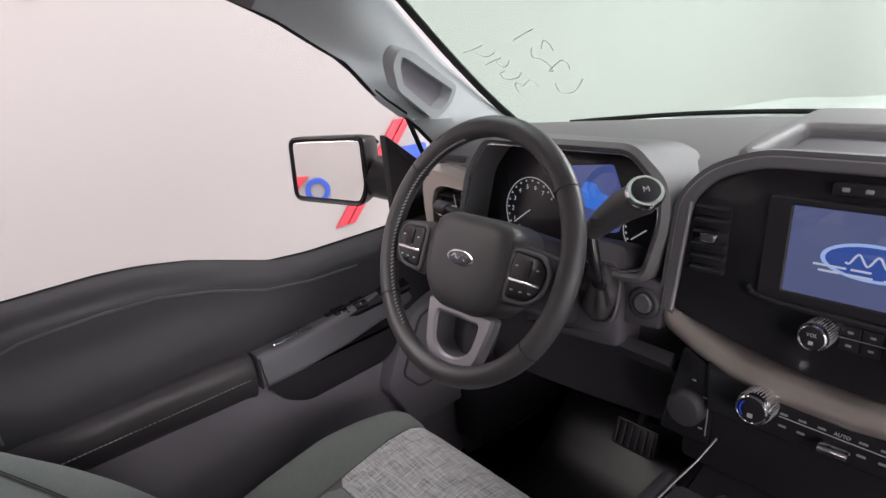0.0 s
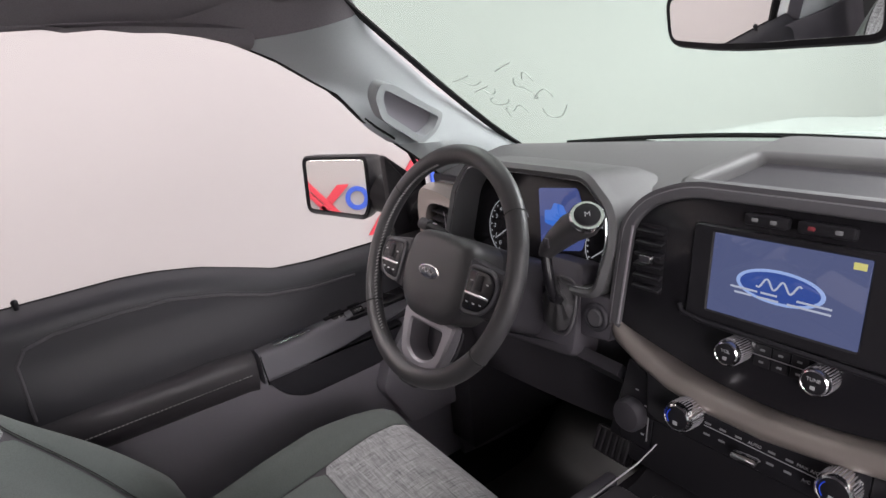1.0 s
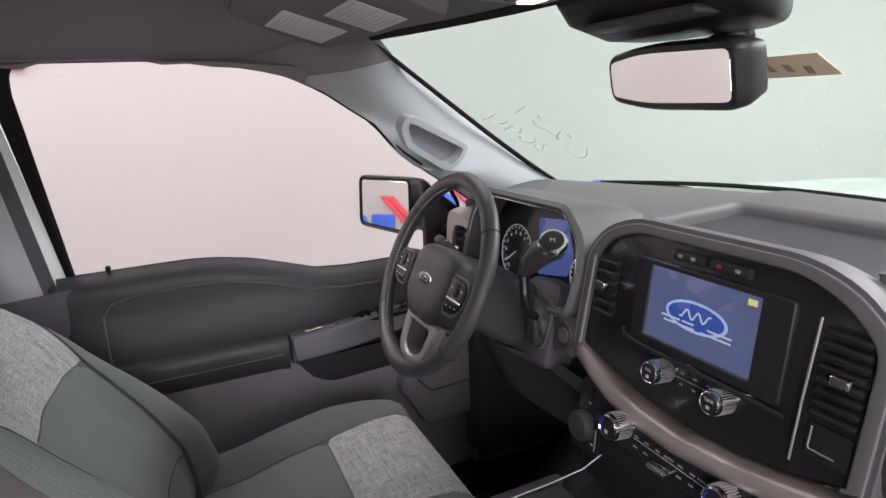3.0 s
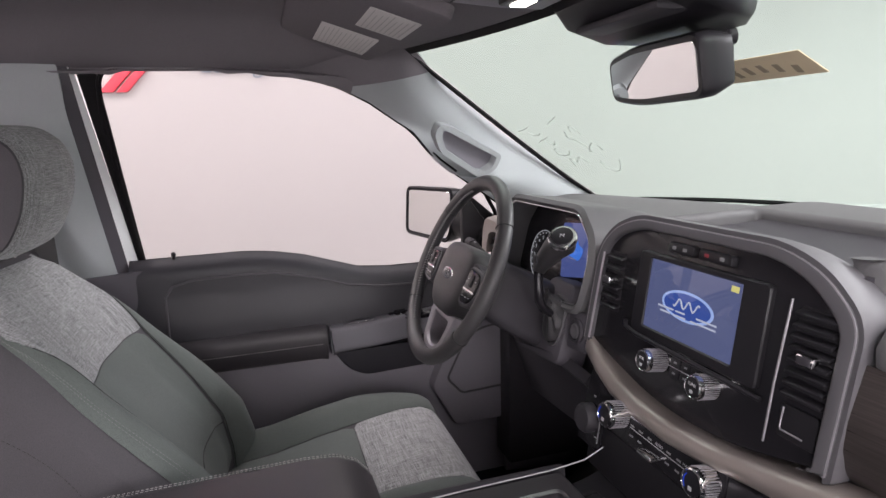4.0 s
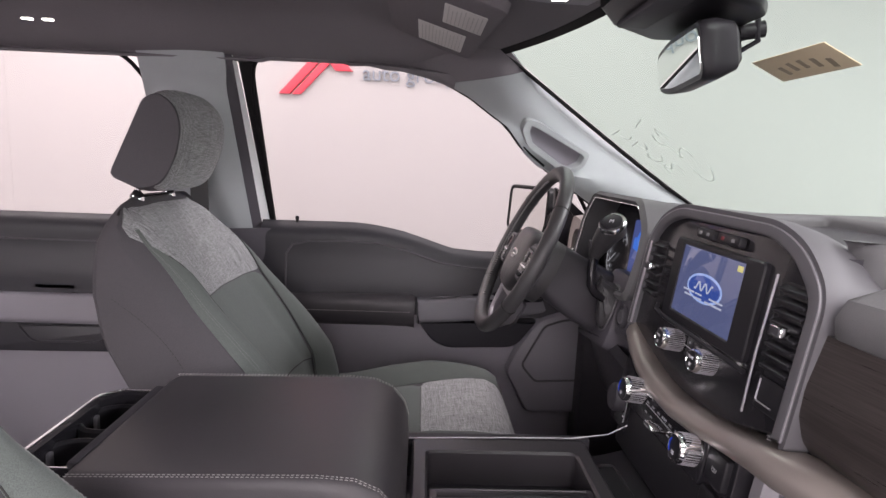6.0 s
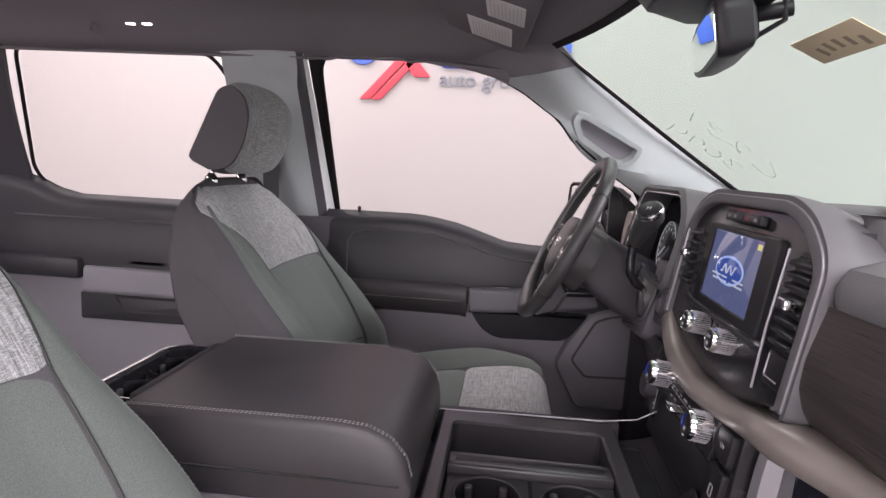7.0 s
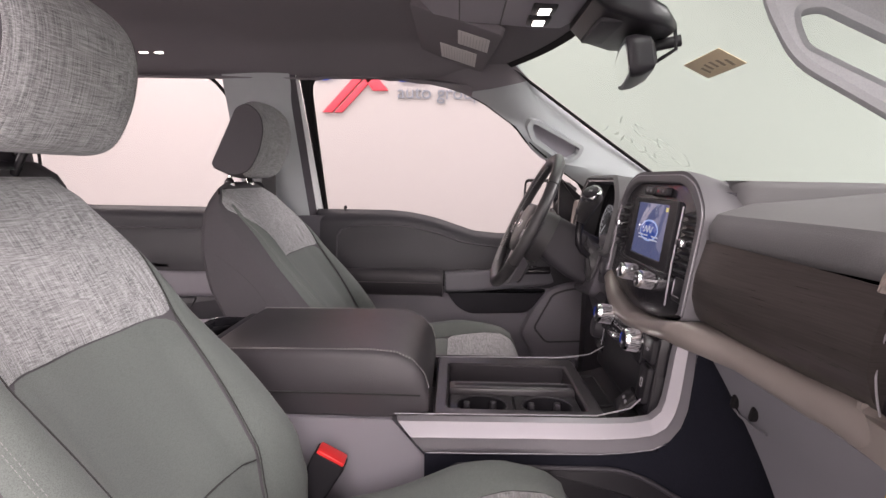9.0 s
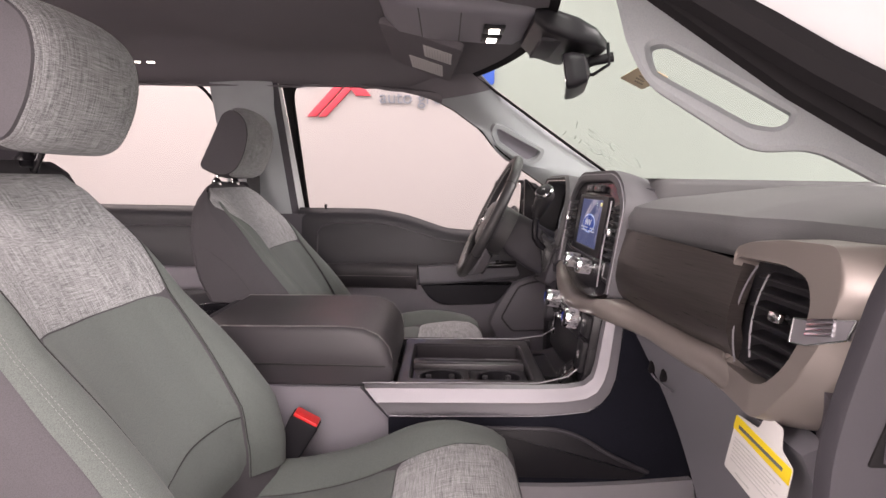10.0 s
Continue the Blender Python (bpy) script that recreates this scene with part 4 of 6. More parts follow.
SC = STACK @ Matrix.Translation((-0.012, 0.165, -0.0038))
part("screen_badge_ring", plate(oval(0.052, 0.0215), 0.0004, SC, 0.0001), "screen_ring", panel)
part("screen_badge", plate(oval(0.047, 0.0178), 0.0008, SC, 0.0001), "screen_oval", panel, "blue oval badge on the screen")
part("badge_script", tube([SC @ Vector((x, 0.006 * math.sin(x * 330) + 0.002, 0.0011)) for x in spread(-0.026, 0.026, 40)], 0.0013, 5), "screen_text", panel)
for k, (a, b, w) in enumerate(((-0.058, -0.0105, 0.034), (-0.020, -0.0105, 0.02), (0.022, -0.0105, 0.038), (-0.052, -0.017, 0.022), (-0.024, -0.017, 0.026), (0.012, -0.017, 0.036), (0.042, -0.017, 0.018))):
    part("screen_line", plate(rect(a, b - 0.0012, a + w, b + 0.0014, 0.0003, 1), 0.0004, SC @ Matrix.Translation((0, 0, 0.0009)), 0.0001), "screen_text", panel)
part("screen_note", plate(rect(0.061, 0.206, 0.074, 0.214, 0.0005, 1), 0.0004, STACK, 0.0001, w0=-0.0039), "screen_yellow", panel)
# shelf under the screen
part("screen_shelf", tube([STACK @ Vector(p) for p in ((-0.135, 0.112, 0.002), (-0.128, 0.104, 0.006), (-0.10, 0.099, 0.006), (0.08, 0.096, 0.006), (0.135, 0.092, 0.0))], 0.0035, 8), "black", panel)
# hazard buttons above the screen
for a, b in ((-0.062, -0.010), (0.0, 0.060)):
    part("button_bar", plate(rpoly([(a, 0.236), (b, 0.236), (b, 0.251), (a, 0.251)], 0.004, 3), 0.01, STACK, 0.003, w0=-0.008), "black", panel)
for a, col in ((-0.048, "dim_mark"), (-0.026, "dim_mark"), (0.016, "dim_red"), (0.044, "dim_mark")):
    part("button_mark", plate(rect(a - 0.004, 0.241, a + 0.004, 0.246, 0.001, 1), 0.0006, STACK, 0.0002, w0=0.0021), col, panel)


def vent(u0, v0, u1, v1, tab_u, tab_v, n=6, host=panel, frame=STACK, w0=-0.012, skew=0.0):
    """A louvred air vent with a chromed tab."""
    hole = part("vent_cavity", plate(rect(u0, v0, u1, v1, 0.005), 0.003, frame, 0.0005, w0=w0), "black", host)
    for k in range(n):
        v = v0 + (v1 - v0) * (k + 0.5) / n
        bm = rbox((0, 0, 0), (u1 - u0, 0.0055, 0.018), 0.002)
        bm.transform(frame @ Matrix.Translation(((u0 + u1) / 2, v, w0 + 0.004)) @ pose(0, 0, 0, 22, 0, 0))
        part("slat", bm, "black", host)
    part("vent_tab", rbox((tab_u, tab_v, w0 + 0.018), (0.022, 0.013, 0.014), 0.003, frame), "chrome", host, "chromed vent tab")
    part("tab_pad", rbox((tab_u, tab_v, w0 + 0.0248), (0.017, 0.009, 0.002), 0.0008, frame), "dark", host)
    return hole


vent(-0.217, 0.112, -0.172, 0.212, -0.190, 0.165)
vent(0.158, 0.108, 0.209, 0.214, 0.190, 0.160, 8)
part("stack_edge", tube([STACK @ Vector((u, v, -0.0012)) for u, v in inset(frame_out, 0.0015)], 0.0012, 5), "silver", stack, "thin light edge line")
part("vent_strip", tube([STACK @ Vector(p) for p in ((0.146, 0.046, -0.003), (0.150, 0.12, 0.001), (0.154, 0.220, 0.001))], 0.0016, 6), "silver", panel, "thin silver strip")
part("blank_switch", plate(rect(0.157, 0.060, 0.206, 0.100, 0.004), 0.005, STACK, 0.002, w0=-0.011), "black", panel)
part("switch_bracket", tube([STACK @ Vector(p) for p in ((0.163, 0.096, -0.005), (0.162, 0.072, -0.005), (0.164, 0.069, -0.005), (0.192, 0.069, -0.005))], 0.0012, 6), "silver", panel, "thin bright bracket line")
part("side_strip", tube([STACK @ Vector(p) for p in ((-0.236, 0.05, -0.001), (-0.223, 0.207, -0.001))], 0.0022, 6), "silver", panel, "bright silver strip")


def knob(u, v, w, r, host, dial=False, word="", tall=1.0):
    m = STACK @ Matrix.Translation((u, v, w)) @ Matrix.Diagonal((1, 1, tall, 1))
    k = part("knob", spin([(r, 0), (r, 0.016), (r * 0.985, 0.022), (r * 0.93, 0.0252), (r * 0.82, 0.0262), (r * 0.78, 0.0255)], m, 36), "chrome", host, "chromed ribbed knob")
    part("knob_face", spin([(r * 0.79, 0.02), (r * 0.79, 0.0256), (r * 0.7, 0.0260)], m, 30), "black", k)
    part("knob_grip", joined([rbox((r * math.cos(a), r * math.sin(a), 0.011), (0.0012, 0.0012, 0.018), 0, m) for a in spread(0, 6.1, 34)]), "silver", k)
    if dial:
        part("dial_arc", tube([m @ Vector((r * 0.62 * math.cos(a), r * 0.62 * math.sin(a), 0.0264)) for a in spread(2.3, 3.9, 9)], 0.0008, 5), "glow_blue", k)
    part("knob_mark", rbox((0, -r * 0.35, 0.0264), (r * 0.3, r * 0.25, 0.0006), 0, m), "mark", k)
    if word:
        part("knob_word", letters(word, r * 0.36, m @ Matrix.Translation((0, r * 0.12, 0.0264)), 0.0002), "mark", k, smooth=False)
    return k


knob(-0.050, 0.074, -0.01, 0.0165, panel, word="VOL", tall=1.45)
knob(0.051, 0.074, -0.01, 0.0165, panel, word="TUNE", tall=1.3)
for k in range(3):
    for j in range(2):
        u, v = -0.022 + 0.022 * k, 0.080 - 0.016 * j
        part("key", plate(rect(u - 0.010, v - 0.007, u + 0.010, v + 0.007, 0.002), 0.003, STACK, 0.001, w0=-0.0115), "black", panel)
        part("key_mark", plate(rect(u - 0.003, v - 0.0015, u + 0.003, v + 0.0015, 0.0005, 1), 0.0004, STACK, 0.0001, w0=-0.0084), "dim_mark", panel)
part("key_strip", tube([STACK @ Vector((-0.035, 0.0725, -0.008)), STACK @ Vector((0.036, 0.0725, -0.008))], 0.0007, 5), "silver", panel)

# warm grey band that runs from the start button under the stack to the far vent
BAND = [(-0.248, 0.716, 1.286, 0.036), (-0.235, 0.706, 1.282, 0.034), (-0.19, 0.698, 1.262, 0.030), (-0.14, 0.692, 1.246, 0.030), (-0.08, 0.688, 1.238, 0.031), (0.0, 0.686, 1.236, 0.031),
        (0.08, 0.688, 1.243, 0.030), (0.14, 0.692, 1.252, 0.030), (0.20, 0.690, 1.264, 0.034), (0.25, 0.690, 1.271, 0.040), (0.29, 0.712, 1.268, 0.040), (0.34, 0.742, 1.262, 0.040), (0.46, 0.765, 1.252, 0.044), (0.515, 0.772, 1.252, 0.050), (0.56, 0.774, 1.250, 0.052), (0.61, 0.776, 1.248, 0.046), (0.66, 0.782, 1.250, 0.03)]
rings = []
for x, y, z, h in BAND:
    sec = rpoly([(y + 0.05, z - h / 2), (y + 0.004, z - h / 2, 0.012), (y - 0.004, z, 0.02), (y + 0.008, z + h / 2, 0.012), (y + 0.05, z + h / 2)], 0.003, 4)
    rings.append([(x, a, b) for a, b in sec])
part("trim_band", loft(rings), "tan", dash, "warm grey painted trim band")
part("start_panel", plate(rpoly([(-0.312, 0.006), (-0.250, 0.012), (-0.248, 0.086), (-0.316, 0.084)], 0.008, 4), 0.05, STACK, 0.006, w0=-0.052), "charcoal", dash, "dark grey panel round the starter switch")
part("start_socket", spin([(0.024, 0), (0.024, 0.005), (0.021, 0.008), (0.017, 0.008), (0.016, 0.003)], STACK @ Matrix.Translation((-0.277, 0.048, -0.003))), "dark", dash, "black ring of the starter switch")
part("start_button", spin([(0.015, 0), (0.015, 0.006), (0.012, 0.008), (0.004, 0.007)], STACK @ Matrix.Translation((-0.277, 0.048, -0.002))), "hood_grey", dash, "grey starter switch")

# climate panel below the band
clim = part("climate_panel", plate(rpoly([(-0.165, -0.075), (0.114, -0.075), (0.120, -0.006, 0.02), (0.0, -0.020, 0.05), (-0.09, -0.022, 0.05), (-0.172, 0.0)], 0.006, 4), 0.076, STACK, 0.004, w0=-0.066), "gloss", dash, "gloss black climate panel")
knob(-0.096, -0.031, 0.010, 0.0205, clim, True, tall=1.4)
knob(0.093, -0.036, 0.010, 0.0205, clim, True, tall=1.15)
part("key_strip", tube([STACK @ Vector((-0.075, -0.043, 0.0105)), STACK @ Vector((0.07, -0.045, 0.0105))], 0.0006, 5), "mark", clim)
for k in range(7):
    for j in range(2):
        u, v = -0.070 + 0.021 * k, -0.039 - 0.016 * j
        if j and k in (2, 3):
            continue
        word = {(0, 3): "AUTO", (0, 6): "MAX A/C", (1, 6): "A/C"}.get((j, k))
        if word:
            part("key_word", letters(word, 0.0062, STACK @ Matrix.Translation((u, v - 0.002, 0.0102)), 0.0002), "mark", clim, smooth=False)
            continue
        part("key_mark", plate(rect(u - 0.0045, v - 0.0015, u + 0.0045, v + 0.0015, 0.0005, 1), 0.0005, STACK, 0.0001, w0=0.0099), "dim_mark", clim)
part("toggle", rbox((-0.010, -0.054, 0.020), (0.032, 0.008, 0.026), 0.003, STACK), "chrome", clim, "chromed fan toggle")
# lower centre: power socket panel and pocket
low = part("lower_panel", plate(rect(-0.20, -0.165, 0.172, -0.07, 0.01), 0.071, STACK, 0.004, w0=-0.075), "black", dash)
part("socket_panel", plate(rpoly([(0.106, -0.150), (0.172, -0.150), (0.170, 0.004), (0.112, -0.004)], 0.006, 3), 0.074, STACK, 0.003, w0=-0.075), "gloss", dash, "gloss black socket panel")
for v0, v1 in ((-0.058, -0.014), (-0.132, -0.066)):
    s = part("socket_cover", plate(rect(0.118, v0, 0.162, v1, 0.005), 0.010, STACK, 0.003, w0=-0.002), "black", dash, "black hinged socket cover")
    if v0 > -0.1:
        part("cover_word", letters("12V", 0.008, STACK @ Matrix.Translation((0.140, v0 + 0.018, 0.0083)), 0.0002), "mark", s, smooth=False)
    else:
        part("cover_mark", rim(rect(0.1345, v0 + 0.026, 0.1455, v0 + 0.042, 0.002, 2), rect(0.136, v0 + 0.0275, 0.144, v0 + 0.0405, 0.001, 2), 0.0005, STACK, 0.0001, w0=0.0081), "mark", s)
part("drive_knob", spin([(0.026, 0), (0.026, 0.014), (0.022, 0.02), (0.018, 0.021)], STACK @ Matrix.Translation((-0.193, -0.082, 0.001))), "dark", dash, "black rotary knob")
part("knob_strip", tube([STACK @ Vector((-0.166, -0.062, 0.001)), STACK @ Vector((-0.166, -0.118, 0.001))], 0.0012, 6), "dim_mark", dash, "thin grey strip")
for a, b in ((-0.190, -0.042), (-0.172, -0.062), (-0.174, -0.110)):
    part("knob_mark", plate(rect(a - 0.003, b - 0.0012, a + 0.003, b + 0.0012, 0.0004, 1), 0.0005, STACK, 0.0001, w0=0.0001), "mark", dash)
part("knob_plate", plate(rpoly([(-0.235, -0.135), (-0.16, -0.135), (-0.158, -0.02), (-0.21, 0.005)], 0.008, 3), 0.08, STACK, 0.003, w0=-0.08), "gloss", dash)

# instrument cluster and its hood
CL = frame_of((0, 0.752, 1.40), (1, 0, 0), (0, 0.16, 0.987))
CI = [(-0.672, -0.062, 0.02), (-0.667, -0.030, 0.03), (-0.652, 0.055, 0.02), (-0.612, 0.104, 0.014), (-0.322, 0.105, 0.016), (-0.273, 0.063, 0.016), (-0.267, 0.015, 0.02), (-0.285, -0.062, 0.012), (-0.325, -0.067, 0.02)]
ci = rpoly(CI, 0.015, 5)
co = inset(ci, -0.017)
part("cluster_hood", rim(co, ci, 0.135, CL, 0.008, w0=-0.10, inner_w=-0.045), "dash", dash, "charcoal hood over the instruments")
rings = []
for w, g in ((0.024, -0.001), (-0.02, 0.001), (-0.07, 0.003), (-0.12, 0.0), (-0.20, -0.02)):
    rings.append([CL @ Vector((u, v, w)) for u, v in inset(co, -g)])
part("hood_back", loft(rings, caps=False), "dash", dash)
cluster = part("gauge_panel", plate(ci, 0.01, CL, 0.002, w0=-0.045), "gloss", dash, "dark instrument cluster with lit display")
part("cluster_edge", tube([CL @ Vector((u, v, 0.030)) for u, v in inset(ci, -0.001)], 0.0016, 6, True), "chrome", cluster, "thin bright rim")
for gu, gv, gr in ((-0.556, -0.014, 0.060), (-0.318, -0.012, 0.042)):
    gm = CL @ Matrix.Translation((gu, gv, -0.034))
    part("gauge_ring", tube([gm @ Vector((gr * math.cos(a), gr * math.sin(a), 0)) for a in spread(0.5, 4.2, 26)], 0.0009, 5), "needle", cluster)
    part("gauge_ticks", joined([rbox((gr * 0.9 * math.cos(a), gr * 0.9 * math.sin(a), 0), (0.003, 0.003, 0.0008), 0, gm) for a in spread(0.5, 4.2, 15)]), "needle", cluster)
    for q, a in enumerate(spread(4.1, 0.9, 8)):
        if gu < -0.5:
            part("numeral", letters(str(q), 0.012, gm @ Matrix.Translation((gr * 0.72 * math.cos(a), gr * 0.72 * math.sin(a) - 0.004, 0)), 0.0003), "needle", cluster, smooth=False)
    part("needle", tube([gm @ Vector((0, 0, 0.002)), gm @ Vector((-gr * 0.6, -gr * 0.45, 0.002))], 0.0012, 5), "needle", cluster)
part("cluster_screen", plate(rpoly([(-0.462, -0.042), (-0.367, -0.024), (-0.356, 0.018), (-0.388, 0.084), (-0.480, 0.074)], 0.006, 3), 0.003, CL, 0.0005, w0=-0.0352), "cluster_lit", cluster, "lit blue cluster display")
# little pictured truck on the display
tm = CL @ Matrix.Translation((-0.424, 0.024, -0.0318))
part("pictured_truck", plate(rpoly([(-0.033, -0.012), (0.024, -0.020), (0.036, -0.006), (0.036, 0.008), (0.018, 0.012), (0.008, 0.026), (-0.014, 0.028), (-0.02, 0.014), (-0.036, 0.012)], 0.004, 3), 0.0008, tm, 0.0002), "cluster_car", cluster, "small blue pictured pickup")


def side_pod(s):
    """Outer vent pod at an end of the dashboard; the driver's is narrower."""
    def fx(a):
        return a if s > 0 else -(0.675 + (a - 0.548) * 0.58)
    m = frame_of((0, 0.783 if s > 0 else 0.738, 1.31), (1, 0, 0), (0, 0.12, 0.99))
    o = [(fx(a), b - 1.31, *c) for a, b, *c in ((0.568, 1.430), (0.60, 1.440), (0.69, 1.449), (0.792, 1.452, 0.018), (0.808, 1.415, 0.02), (0.796, 1.352, 0.03), (0.765, 1.30, 0.03), (0.705, 1.238, 0.03), (0.55, 1.232))]
    i = [(fx(a), b - 1.31, *c) for a, b, *c in ((0.568, 1.409), (0.60, 1.410), (0.67, 1.412), (0.714, 1.405, 0.02), (0.727, 1.38, 0.02), (0.722, 1.345, 0.03), (0.705, 1.31, 0.03), (0.67, 1.275, 0.03), (0.55, 1.270))]
    ro, ri = rpoly(o, 0.01, 5), rpoly(i, 0.01, 5)
    k_ = 1.0 if s > 0 else 0.5

    def wrap(f):
        """The outline drawn in towards its ridge: far at the outer side, little above and below."""
        return [(u - s * f * k_ * 0.034 * smoothstep(0.60, 0.76, abs(u)), v - f * 0.008 * smoothstep(0.02, 0.12, v)) for u, v in ro]
    steps = [(ro, -0.055), (ro, -0.020), (wrap(0.08), -0.012), (wrap(0.5), 0.001 + 0.004 * k_), (wrap(0.90), 0.0105 + 0.008 * k_), (wrap(0.96), 0.0122 + 0.008 * k_), (wrap(1.06), 0.0122 + 0.008 * k_), (inset(ri, -0.007), 0.008 + 0.008 * k_), (inset(ri, -0.0025), 0.0105 + 0.006 * k_), (ri, 0.006), (ri, -0.020)]
    pod = part("vent_pod", loft([[m @ Vector((*line[q], w if ro[q][1] > 0 or s < 0 else min(w, 0.020 * smoothstep(0.545, 0.68, ro[q][0]) - 0.002))) for line, w in steps] for q in range(len(ro))]), "tan", dash, "warm grey vent pod")
    back = [(fx(0.545), 1.285 - 1.31), (fx(0.545), 1.41 - 1.31)] + [(a, b) for a, b, *c in i]
    part("pod_back", plate(rpoly(back, 0.006, 3), 0.012, m, 0.001, w0=-0.024), "black", pod)
    for k in range(7):
        v = -0.03 + 0.125 * (k + 0.5) / 7
        wide = abs(fx(0.72) - fx(0.60)) - 0.006 * abs(k - 4)
        bm = rbox((0, 0, 0), (wide, 0.003, 0.022), 0.0012)
        bm.transform(m @ Matrix.Translation((fx(0.660), v, -0.004)) @ pose(0, 0, 0, 20, 0, 0))
        part("slat", bm, "black", pod)
    part("vent_tab", rbox((fx(0.672), 0.045, 0.012), (0.024, 0.013, 0.014), 0.004, m), "chrome", pod, "chromed vent tab")
    part("vent_strip", tube([m @ Vector(p) for p in [(fx(0.611 + 0.018 * ((v - 0.03) / 0.06) ** 2), v, 0.006) for v in spread(-0.015, 0.088, 12)]], 0.0013, 6), "silver", pod)
    part("vent_strip", tube([m @ Vector(p) for p in [(fx(0.565 + 0.028 * ((v - 0.025) / 0.067) ** 2), v, 0.003) for v in spread(-0.032, 0.094, 12)]], 0.0013, 6), "silver", pod)
    if s > 0:
        bd = rpoly([(0.714, 0.028), (0.742, 0.032), (0.796, 0.052), (0.802, 0.072), (0.748, 0.058), (0.714, 0.054)], 0.002, 3)
        badge_ = part("pod_badge", plate(bd, 0.003, m, 0.001, w0=0.0180), "silver", pod, "satin badge strip with bright ribs")
        part("badge_edge", tube([m @ Vector((u, v, 0.0213)) for u, v in bd], 0.0011, 6, True), "chrome", badge_)
        for k in range(4):
            part("badge_rib", tube([m @ Vector((0.738, 0.0425 + 0.0048 * k, 0.0216)), m @ Vector((0.776, 0.0515 + 0.0048 * k, 0.0216))], 0.0019, 6), "chrome", badge_)
    return pod


side_pod(1)
side_pod(-1)
# brushed panel with the upper glovebox, and the lower glovebox
def upper_lid(u, v):
    """Face of the upper glovebox: set back under the pad, full in the middle, tucked in at its foot."""
    x = 0.232 + 0.335 * u
    y = 0.741 + 0.050 * smoothstep(-0.1, 1.05, u)
    y += lin(((0, 0.034), (0.07, 0.018), (0.18, 0.006), (0.34, 0.0), (0.55, 0.002), (1, 0.016)), v)
    return (x, y, 1.288 - 0.012 * u + (0.128 - 0.004 * u) * v)


part("brushed_panel", sheet(upper_lid, spread(0, 1, 17), spread(0, 1, 25), -0.02), "brushed", dash, "dark brushed panel of the upper glovebox")
part("panel_groove", tube([Vector(upper_lid(t, 0.17)) + Vector((0, -0.0004, 0)) for t in spread(0.02, 0.72, 10)], 0.0012, 6), "hood_grey", dash)
glove = part("glovebox", sheet(lambda u, v: (0.200 + 0.522 * u + 0.19 * v * (1 - u), 0.755 + 0.03 * u + 0.09 * v + 0.02 * math.sin(v * 3), 1.255 - 0.035 * u - 0.33 * v), spread(0, 1, 13), spread(0, 1, 13), -0.03), "slate", dash, "grey moulded glovebox lid")
for x, z in ((0.264, 1.169), (0.322, 1.172)):
    part("latch_slot", rbox((0, 0, 0), (0.010, 0.012, 0.024), 0.003, Matrix.Translation((x, 0.7905, z)) @ pose(0, 0, 0, 0, 24, 0)), "seal", glove, "dark slot of the latch")
part("latch_crease", tube([(0.250, 0.7925, 1.156), (0.275, 0.7935, 1.150), (0.310, 0.7945, 1.149), (0.350, 0.7955, 1.153)], 0.0018, 6), "slate", glove)
# driver's lower trim, column cover and knee panel
part("knee_panel", sheet(lambda u, v: (-0.80 + 0.60 * u, 0.745 + 0.10 * v - 0.01 * math.sin(u * 3.1), 1.335 - 0.05 * (1 - u) - 0.02 - 0.30 * v), spread(0, 1, 13), spread(0, 1, 9), -0.03), "dark", dash, "black knee panel")
part("lower_trim", sheet(lambda u, v: (-0.66 + 0.43 * u, 0.70 + 0.05 * v, 1.235 - 0.02 * u - 0.05 * v), spread(0, 1, 9), spread(0, 1, 4), -0.02), "dark", dash)
for s in (-1, 1):
    ec = [(0.80, 1.46), (1.08, 1.46), (1.08, 0.75), (0.775, 0.75), (0.755, 1.10, 0.06), (0.742, 1.20, 0.05), (0.741, 1.262, 0.04), (0.750, 1.315, 0.04), (0.764, 1.368, 0.04), (0.778, 1.42, 0.02)] if s > 0 else [(0.80, 1.46), (1.08, 1.46), (1.08, 0.75), (0.775, 0.75), (0.778, 1.16, 0.03), (0.79, 1.235, 0.03), (0.80, 1.36, 0.03), (0.81, 1.40, 0.02)]
    part("end_cap", plate(rpoly(ec, 0.01, 4), 0.022 if s > 0 else 0.09, frame_of((0.808 if s > 0 else -0.834, 0, 0), (0, 1, 0), (0, 0, 1)), 0.006), "dark", dash, "dark grey end panel of the dashboard")
grille = part("end_grille", plate(rpoly([(0.771, 1.262), (0.84, 1.262), (0.84, 1.312), (0.786, 1.308)], 0.004, 3), 0.003, frame_of((0.829, 0, 0), (0, 1, 0), (0, 0, 1)), 0.001), "seal", dash, "black grille in the dashboard's end")
for k in range(6):
    part("end_slat", rbox((0.8325, 0.786 + 0.009 * k, 1.283), (0.003, 0.004, 0.034), 0.001), "charcoal", grille)
part("end_filler", sheet(lambda u, v: (0.70 + 0.10 * u, 0.80 - 0.035 * u + 0.03 * math.sin(3.14 * v), 1.30 - 0.5 * v), spread(0, 1, 9), spread(0, 1, 9), -0.02), "charcoal", dash, "dark grey trim below the outer vent")

